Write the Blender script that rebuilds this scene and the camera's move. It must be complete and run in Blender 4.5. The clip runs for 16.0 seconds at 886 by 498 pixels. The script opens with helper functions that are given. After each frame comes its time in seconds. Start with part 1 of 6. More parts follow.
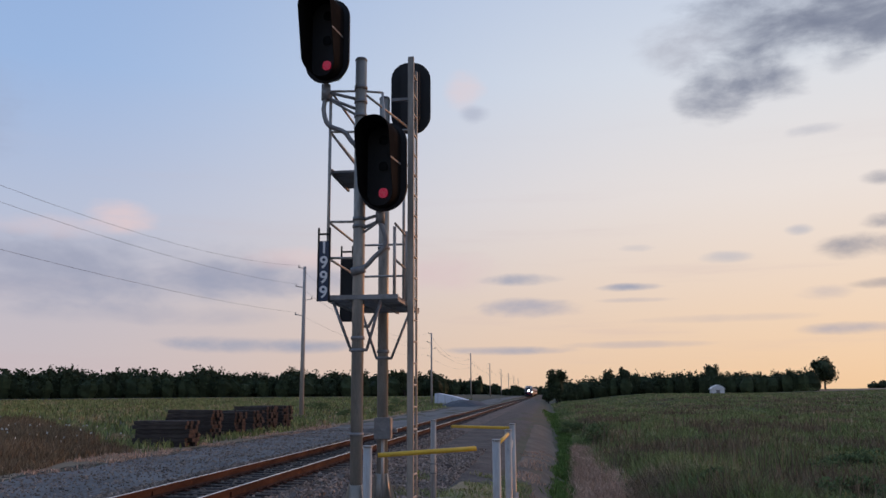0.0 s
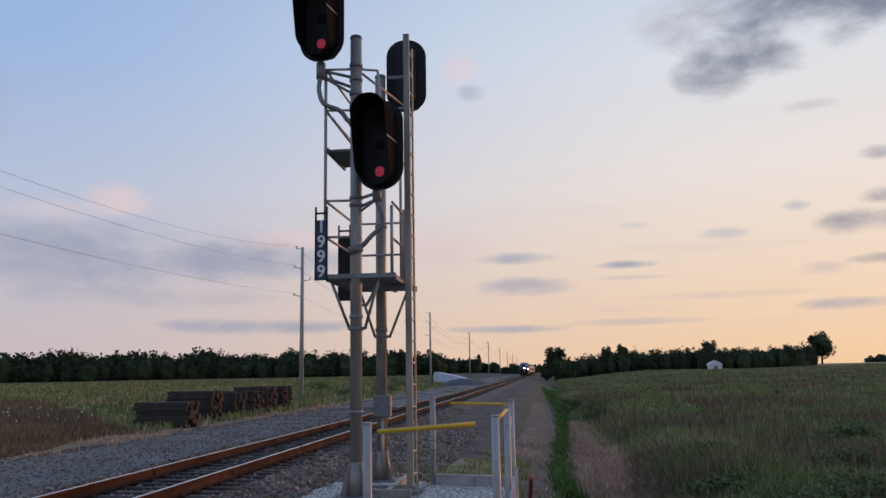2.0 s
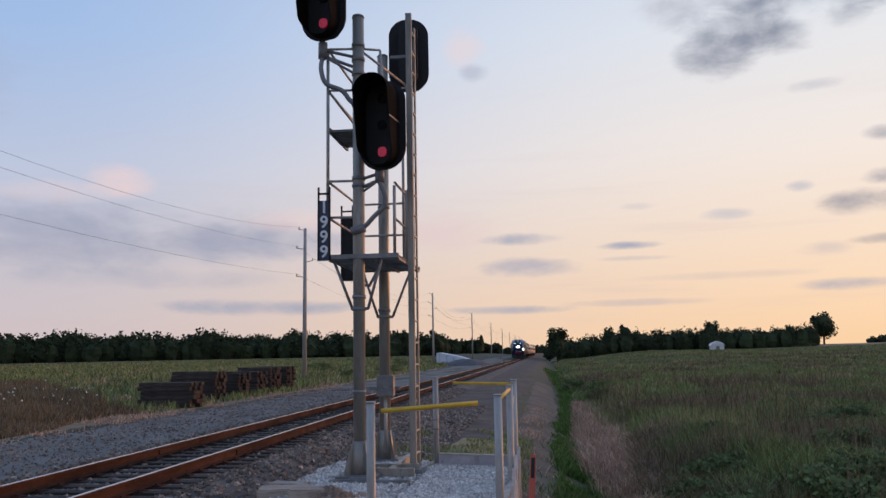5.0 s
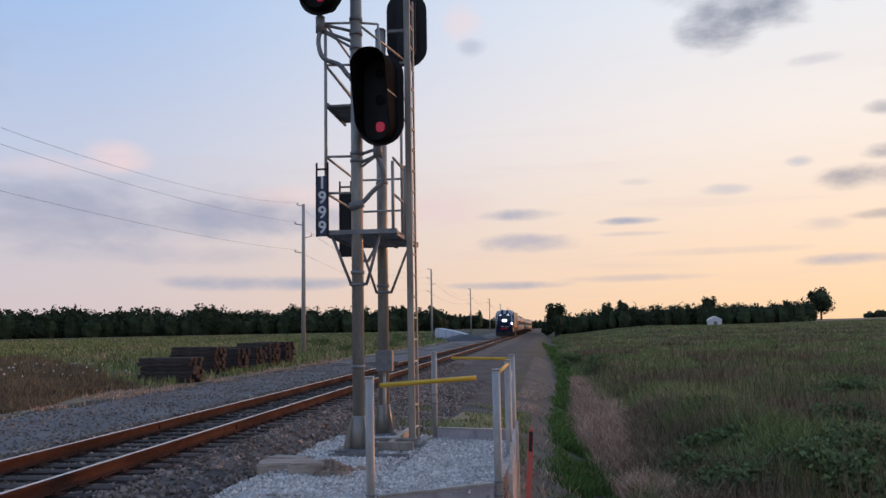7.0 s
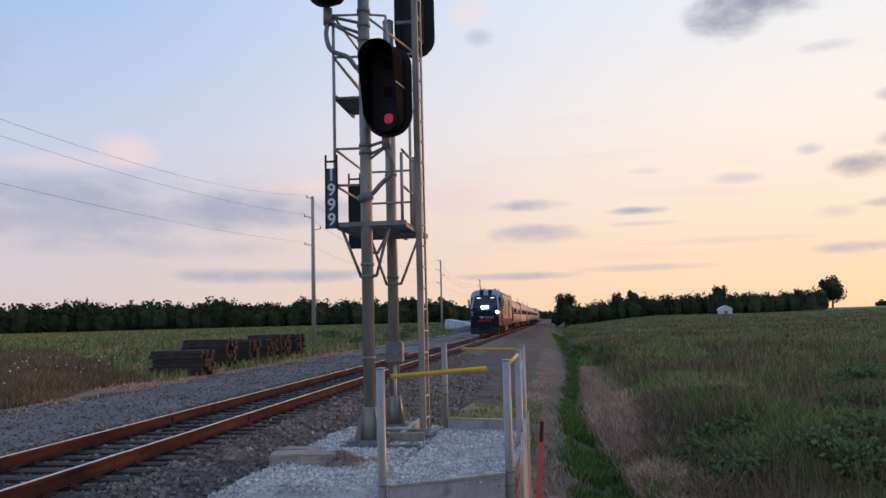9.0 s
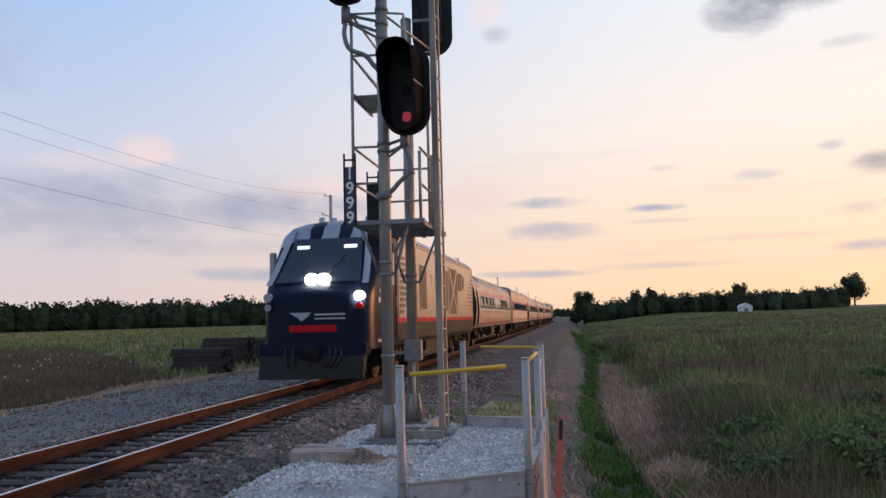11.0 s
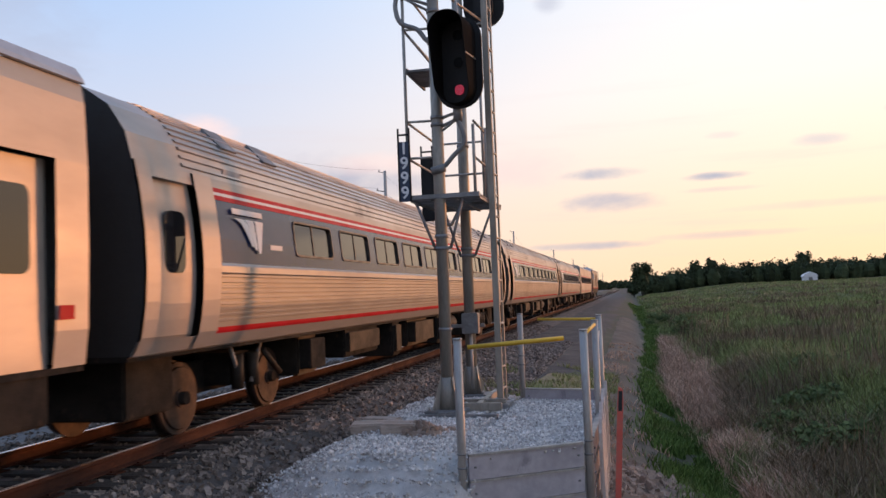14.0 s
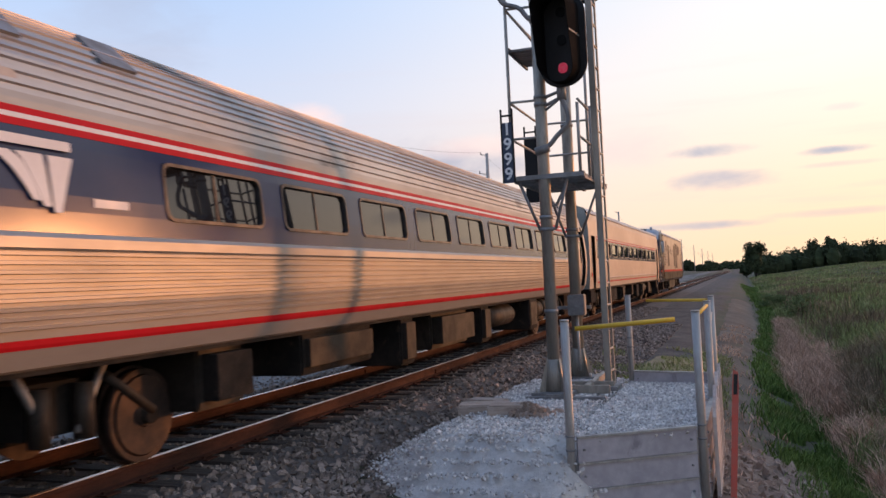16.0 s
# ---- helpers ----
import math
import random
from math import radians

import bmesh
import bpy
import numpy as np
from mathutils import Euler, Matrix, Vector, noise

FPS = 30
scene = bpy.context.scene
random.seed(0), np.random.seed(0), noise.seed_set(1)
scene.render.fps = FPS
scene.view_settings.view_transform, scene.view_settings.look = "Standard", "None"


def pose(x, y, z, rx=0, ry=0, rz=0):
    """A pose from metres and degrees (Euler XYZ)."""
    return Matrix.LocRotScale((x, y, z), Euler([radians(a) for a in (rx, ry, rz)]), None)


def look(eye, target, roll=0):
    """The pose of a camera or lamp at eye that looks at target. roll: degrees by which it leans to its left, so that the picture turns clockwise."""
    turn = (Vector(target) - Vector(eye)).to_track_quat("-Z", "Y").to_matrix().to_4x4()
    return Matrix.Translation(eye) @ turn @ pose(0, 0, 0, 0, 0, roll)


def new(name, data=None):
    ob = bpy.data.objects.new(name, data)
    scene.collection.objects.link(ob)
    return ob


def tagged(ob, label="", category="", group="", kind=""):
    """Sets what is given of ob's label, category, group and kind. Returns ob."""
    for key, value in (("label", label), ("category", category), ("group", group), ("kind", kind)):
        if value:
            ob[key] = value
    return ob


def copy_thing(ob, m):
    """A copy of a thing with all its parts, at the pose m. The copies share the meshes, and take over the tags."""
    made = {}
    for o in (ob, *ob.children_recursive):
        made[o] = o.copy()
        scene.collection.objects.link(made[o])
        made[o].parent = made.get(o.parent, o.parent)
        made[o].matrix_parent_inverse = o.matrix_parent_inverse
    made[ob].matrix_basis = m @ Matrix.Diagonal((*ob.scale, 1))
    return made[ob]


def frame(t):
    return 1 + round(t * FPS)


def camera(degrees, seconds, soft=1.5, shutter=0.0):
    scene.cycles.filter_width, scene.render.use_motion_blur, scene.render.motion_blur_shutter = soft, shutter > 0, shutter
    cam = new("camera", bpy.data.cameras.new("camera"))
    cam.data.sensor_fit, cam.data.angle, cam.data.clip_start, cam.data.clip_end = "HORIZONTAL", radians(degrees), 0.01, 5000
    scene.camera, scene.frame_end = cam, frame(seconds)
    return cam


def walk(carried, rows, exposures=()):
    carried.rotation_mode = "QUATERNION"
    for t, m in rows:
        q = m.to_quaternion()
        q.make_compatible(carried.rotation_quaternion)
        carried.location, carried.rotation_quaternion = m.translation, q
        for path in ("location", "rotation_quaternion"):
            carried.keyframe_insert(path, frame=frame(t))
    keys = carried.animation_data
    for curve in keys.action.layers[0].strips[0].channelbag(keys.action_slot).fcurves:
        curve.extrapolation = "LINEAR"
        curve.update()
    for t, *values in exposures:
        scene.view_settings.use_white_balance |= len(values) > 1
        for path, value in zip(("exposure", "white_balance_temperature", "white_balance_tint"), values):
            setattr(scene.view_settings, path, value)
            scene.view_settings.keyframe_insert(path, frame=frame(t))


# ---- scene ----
# The camera, held by hand beside the track. The track runs along +y; z = 0 is the top of the rails.
cam = camera(56.8, 16.0, soft=1.5, shutter=0.06)
walk(cam, [
    (0, pose(-0.001, 0.020, 1.688, 100.000, 0.284, 6.995)),
    (0.5, pose(-0.001, 0.018, 1.683, 100.209, 0.599, 7.115)),
    (1, pose(0.000, 0.020, 1.675, 99.866, 0.857, 7.198)),
    (1.5, pose(-0.000, 0.017, 1.668, 99.357, 0.949, 7.164)),
    (2, pose(0.004, 0.016, 1.665, 98.570, 0.928, 6.934)),
    (2.5, pose(0.005, 0.015, 1.662, 97.899, 0.994, 6.821)),
    (3, pose(-0.001, 0.020, 1.657, 97.395, 1.009, 6.847)),
    (5.5, pose(0.003, 0.005, 1.656, 97.140, 0.995, 7.182)),
    (6, pose(0.002, 0.010, 1.653, 96.511, 1.098, 7.203)),
    (6.5, pose(0.002, 0.007, 1.654, 95.906, 1.068, 7.128)),
    (7, pose(0.004, 0.007, 1.654, 95.537, 1.006, 7.018)),
    (7.5, pose(0.000, -0.000, 1.650, 95.420, 1.000, 6.980)),
    (8, pose(0.001, -0.011, 1.652, 95.333, 0.937, 7.117)),
    (8.5, pose(0.001, -0.008, 1.654, 95.137, 1.046, 7.333)),
    (9, pose(0.004, -0.006, 1.653, 94.939, 1.396, 7.706)),
    (11.5, pose(-0.007, -0.007, 1.654, 94.756, 1.617, 9.526)),
    (12, pose(-0.002, -0.009, 1.651, 94.199, 2.021, 10.294)),
    (12.5, pose(-0.005, -0.009, 1.648, 93.855, 2.250, 10.999)),
    (13, pose(-0.004, -0.016, 1.647, 93.665, 2.386, 11.365)),
    (13.5, pose(-0.008, -0.014, 1.645, 93.383, 2.381, 11.858)),
    (14, pose(-0.010, -0.016, 1.646, 93.136, 2.269, 12.866)),
    (14.5, pose(-0.015, -0.012, 1.643, 93.094, 2.272, 14.432)),
    (15, pose(-0.029, -0.004, 1.641, 92.854, 2.250, 16.400)),
    (15.5, pose(-0.031, -0.004, 1.642, 92.566, 2.301, 18.015)),
    (16, pose(-0.037, -0.002, 1.635, 92.244, 2.689, 20.087)),
], [(0.0, -0.12, 6450, 10), (3.0, -0.08, 6500, 10), (5.5, 0.02, 6550, 10), (9.0, 0.14, 6600, 10), (11.5, 0.22, 6750, 10), (13.0, 0.33, 6850, 10), (16.0, 0.42, 6900, 10)])

TRACK_X = -6.5
SUN_AZ, SUN_EL = 46.0, 3.5      # degrees to the right of the track, degrees above the horizon


# ---- node helpers ----
def lin(r, g, b):
    """Linear colour from 0-255 display values."""
    def f(c):
        c /= 255.0
        return c / 12.92 if c <= 0.04045 else ((c + 0.055) / 1.055) ** 2.4
    return (f(r), f(g), f(b), 1.0)


class Net:
    """Short hand for a node tree."""

    def __init__(self, tree):
        self.tree = tree
        tree.nodes.clear()

    def add(self, kind, **props):
        n = self.tree.nodes.new(kind)
        for k, v in props.items():
            setattr(n, k, v)
        return n

    def put(self, value, socket):
        if isinstance(value, bpy.types.NodeSocket):
            self.tree.links.new(value, socket)
        else:
            socket.default_value = value

    def math(self, op, a, b=0.0, c=0.0, clamp=False):
        n = self.add("ShaderNodeMath", operation=op, use_clamp=clamp)
        for s, v in zip(n.inputs, (a, b, c)):
            self.put(v, s)
        return n.outputs[0]

    def mix(self, fac, a, b, blend="MIX"):
        n = self.add("ShaderNodeMix", data_type="RGBA", blend_type=blend)
        self.put(fac, n.inputs[0])
        self.put(a, n.inputs[6])
        self.put(b, n.inputs[7])
        return n.outputs[2]

    def range(self, v, a, b, c=0.0, d=1.0, smooth=True):
        n = self.add("ShaderNodeMapRange", interpolation_type="SMOOTHSTEP" if smooth else "LINEAR")
        for s, x in zip(n.inputs, (v, a, b, c, d)):
            self.put(x, s)
        return n.outputs[0]

    def noise(self, scale, detail=4.0, rough=0.55, vec=None, distort=0.0):
        n = self.add("ShaderNodeTexNoise")
        n.inputs["Scale"].default_value = scale
        n.inputs["Detail"].default_value = detail
        n.inputs["Roughness"].default_value = rough
        n.inputs["Distortion"].default_value = distort
        if vec is not None:
            self.put(vec, n.inputs["Vector"])
        return n.outputs["Fac"]

    def scaled(self, vec, x, y, z):
        n = self.add("ShaderNodeMapping")
        self.put(vec, n.inputs["Vector"])
        n.inputs["Scale"].default_value = (x, y, z)
        return n.outputs[0]

    def ramp(self, fac, stops):
        n = self.add("ShaderNodeValToRGB")
        e = n.color_ramp.elements
        while len(e) < len(stops):
            e.new(0.5)
        for el, (p, c) in zip(e, stops):
            el.position, el.color = p, c
        self.put(fac, n.inputs[0])
        return n.outputs[0]


# ---- sky ----
def build_sky():
    world = bpy.data.worlds.new("sky")
    scene.world = world
    world.use_nodes = True
    n = Net(world.node_tree)
    gen = n.add("ShaderNodeTexCoord").outputs["Generated"]
    sep = n.add("ShaderNodeSeparateXYZ")
    n.put(gen, sep.inputs[0])
    x, y, z = sep.outputs
    flat = n.math("SQRT", n.math("ADD", n.math("MULTIPLY", x, x), n.math("MULTIPLY", y, y)))
    el = n.math("MULTIPLY", n.math("ARCTAN2", z, flat), 180 / math.pi)
    az = n.math("MULTIPLY", n.math("ARCTAN2", x, y), 180 / math.pi)
    toward = n.math("COSINE", n.math("MULTIPLY", n.math("SUBTRACT", az, SUN_AZ), math.pi / 180))
    warm = n.range(toward, 0.10, 0.97)
    up = n.math("DIVIDE", el, 60.0, clamp=True)
    cool_side = n.ramp(up, [(0.0, lin(214, 198, 200)), (0.09, lin(204, 198, 208)), (0.2, lin(192, 202, 226)),
                            (0.35, lin(164, 193, 235)), (0.7, lin(134, 168, 222)), (1.0, lin(122, 156, 212))])
    warm_side = n.ramp(up, [(0.0, lin(253, 212, 168)), (0.09, lin(252, 223, 196)), (0.22, lin(248, 237, 230)),
                            (0.36, lin(232, 236, 243)), (0.6, lin(186, 206, 238)), (1.0, lin(136, 170, 222))])
    base = n.mix(warm, cool_side, warm_side)
    nishita = n.add("ShaderNodeTexSky", sky_type="NISHITA", sun_disc=False, sun_elevation=radians(SUN_EL),
                    sun_rotation=radians(SUN_AZ), air_density=1.0, dust_density=1.5)
    air = n.mix(1.0, nishita.outputs[0], (0.10, 0.10, 0.10, 1), "MULTIPLY")
    base = n.mix(0.05, base, air)
    # clouds: stretched noise gives the ragged outlines
    polar = n.add("ShaderNodeCombineXYZ")
    n.put(az, polar.inputs[0])
    n.put(n.math("MULTIPLY", el, 2.2), polar.inputs[1])
    ragged = n.noise(0.17, 6.0, 0.55, polar.outputs[0], 0.4)
    fine = n.noise(0.55, 6.0, 0.6, polar.outputs[0], 0.2)
    edge = n.math("ADD", n.math("MULTIPLY", n.math("SUBTRACT", ragged, 0.5), 2.9),
                  n.math("MULTIPLY", n.math("SUBTRACT", fine, 0.5), 1.0))
    low = n.scaled(polar.outputs[0], 0.03, 0.16, 1.0)
    streak = n.range(n.noise(1.0, 5.0, 0.6, low), 0.50, 0.74)
    veil = n.math("MULTIPLY", streak, n.range(el, 22.0, 4.0))
    base = n.mix(n.math("MULTIPLY", veil, 0.35), base, lin(206, 186, 190))
    grey, mauve, pink, blue = lin(128, 135, 155), lin(160, 165, 187), lin(242, 212, 208), lin(156, 164, 186)
    # azimuth, elevation, half width, half height, tint, cover
    dim = lin(186, 188, 200)
    clouds = [(-31.0, 8.0, 15.0, 2.3, mauve, 0.85), (-20.0, 7.7, 7.0, 1.3, mauve, 0.7), (-28.8, 11.5, 2.2, 1.1, pink, 0.75),
              (-33.0, 10.6, 4.0, 0.8, pink, 0.35), (-16.5, 9.2, 4.5, 0.8, pink, 0.45), (-7.0, 8.3, 4.0, 1.6, lin(226, 200, 204), 0.6),
              (-19.9, 3.3, 6.5, 0.55, blue, 0.95), (-27.0, 5.2, 9.0, 0.7, mauve, 0.4), (-2.4, 2.9, 4.5, 0.3, blue, 0.8),
              (-1.6, 7.8, 3.0, 0.42, blue, 0.85), (-1.2, 5.8, 3.2, 0.7, mauve, 0.85), (6.0, 7.1, 2.2, 0.27, blue, 0.9),
              (6.5, 6.2, 2.6, 0.2, mauve, 0.5), (18.0, 23.6, 8.5, 2.8, grey, 0.95), (22.5, 22.6, 5.0, 2.4, grey, 0.9), (10.3, 23.0, 3.4, 1.7, dim, 0.75),
              (12.6, 19.1, 2.6, 1.5, grey, 0.95), (16.0, 19.8, 2.4, 1.2, grey, 0.95), (14.2, 20.9, 3.2, 1.5, grey, 0.7),
              (20.6, 20.4, 1.6, 0.8, grey, 0.6), (18.3, 16.5, 1.8, 0.4, dim, 0.75), (12.2, 8.8, 1.6, 0.4, dim, 0.6), (6.7, 9.7, 1.2, 0.25, dim, 0.4),
              (-5.4, 21.0, 1.4, 1.3, pink, 0.45), (-4.5, 19.3, 1.1, 0.65, mauve, 0.6), (20.6, 9.0, 2.6, 0.75, grey, 0.9),
              (21.9, 10.5, 1.4, 0.55, grey, 0.85), (21.8, 13.1, 1.1, 0.5, grey, 0.75), (21.4, 6.6, 2.0, 0.35, grey, 0.7), (18.2, 6.2, 1.8, 0.5, mauve, 0.5),
              (19.8, 3.9, 3.0, 0.4, mauve, 0.75), (17.0, 10.3, 0.8, 0.35, dim, 0.7), (6.0, 3.2, 5.0, 0.25, mauve, 0.4), (12.0, 4.8, 5.0, 0.3, mauve, 0.3),
              (-40.0, 18.0, 5.0, 4.0, mauve, 0.4), (-52.0, 12.0, 12.0, 3.0, mauve, 0.7), (40.0, 16.0, 9.0, 3.0, grey, 0.7),
              (-110.0, 25.0, 30.0, 6.0, mauve, 0.7), (150.0, 30.0, 40.0, 8.0, mauve, 0.7), (85.0, 28.0, 16.0, 5.0, grey, 0.6)]
    for a, e, w, h, tint, cover in clouds:
        u = n.math("DIVIDE", n.math("SUBTRACT", az, a), w)
        v = n.math("DIVIDE", n.math("SUBTRACT", el, e), h)
        r = n.math("ADD", n.math("ADD", n.math("MULTIPLY", u, u), n.math("MULTIPLY", v, v)), edge)
        base = n.mix(n.math("MULTIPLY", n.range(r, 1.5, -0.7), cover), base, tint)
    ground = n.range(el, -0.5, -3.0)
    base = n.mix(ground, base, (0.03, 0.032, 0.025, 1))
    bg = n.add("ShaderNodeBackground")
    n.put(base, bg.inputs[0])
    bg.inputs[1].default_value = 1.0
    n.tree.links.new(bg.outputs[0], n.add("ShaderNodeOutputWorld").inputs[0])


build_sky()
sun = new("sun", bpy.data.lights.new("sun", "SUN"))
sun.data.energy, sun.data.angle, sun.data.color = 1.25, radians(3.4), (1.0, 0.40, 0.16)
_a, _e = radians(SUN_AZ), radians(SUN_EL)
sun.matrix_world = look((30, 30, 30), (30 - math.sin(_a) * math.cos(_e), 30 - math.cos(_a) * math.cos(_e), 30 - math.sin(_e)))


# ---- materials ----
def material(name, colour, colour2=None, rough=0.8, metal=0.0, scale=4.0, amount=0.5, bump=0.15, bump_scale=40.0,
             stretch=None, third=None, third_at=(0.58, 0.72), vary=0.0, island=0.0, emit=None, spec=0.5, rough_vary=0.1):
    """A surface with two scales of colour variation, an optional stain colour, and fine relief."""
    m = bpy.data.materials.new(name)
    m.use_nodes = True
    n = Net(m.node_tree)
    b = n.add("ShaderNodeBsdfPrincipled")
    pos = n.add("ShaderNodeTexCoord").outputs["Object"]
    vec = n.scaled(pos, *stretch) if stretch else pos
    c2 = colour2 or tuple(c * 0.6 for c in colour[:3])
    big, small = n.noise(scale, 5.0, 0.6, vec), n.noise(scale * 9, 4.0, 0.6, vec)
    f = n.math("ADD", n.math("MULTIPLY", big, 0.65), n.math("MULTIPLY", small, 0.35))
    col = n.mix(n.math("MULTIPLY", n.range(f, 0.36, 0.64), amount * 2 if amount < 0.5 else 1.0), (*colour[:3], 1), (*c2[:3], 1))
    if third:
        col = n.mix(n.range(n.noise(scale * 1.7, 6.0, 0.65, vec, 0.6), *third_at), col, (*third[:3], 1))
    if vary:
        rnd = n.add("ShaderNodeObjectInfo").outputs["Random"]
        col = n.mix(1.0, col, n.ramp(rnd, [(0, (1 - vary,) * 3 + (1,)), (1, (1 + vary,) * 3 + (1,))]), "MULTIPLY")
    if island:
        rnd = n.add("ShaderNodeNewGeometry").outputs["Random Per Island"]
        col = n.mix(1.0, col, n.ramp(rnd, [(0, (1 - island,) * 3 + (1,)), (1, (1 + island,) * 3 + (1,))]), "MULTIPLY")
    n.put(col, b.inputs["Base Color"])
    n.put(n.range(big, 0.3, 0.7, max(0.02, rough - rough_vary), min(1.0, rough + rough_vary)), b.inputs["Roughness"])
    b.inputs["Metallic"].default_value = metal
    b.inputs["Specular IOR Level"].default_value = spec
    if bump:
        bp = n.add("ShaderNodeBump")
        bp.inputs["Strength"].default_value = bump
        bp.inputs["Distance"].default_value = 0.02
        n.put(n.noise(bump_scale, 4.0, 0.6, vec), bp.inputs["Height"])
        n.put(bp.outputs[0], b.inputs["Normal"])
    if emit:
        b.inputs["Emission Color"].default_value = (*emit[0], 1)
        b.inputs["Emission Strength"].default_value = emit[1]
    n.tree.links.new(b.outputs[0], n.add("ShaderNodeOutputMaterial").inputs[0])
    return m


def glass(name, tint, rough=0.03):
    m = bpy.data.materials.new(name)
    m.use_nodes = True
    b = m.node_tree.nodes["Principled BSDF"]
    b.inputs["Base Color"].default_value = (*tint, 1)
    b.inputs["Roughness"].default_value = rough
    b.inputs["IOR"].default_value = 1.6
    b.inputs["Specular IOR Level"].default_value = 0.5
    return m


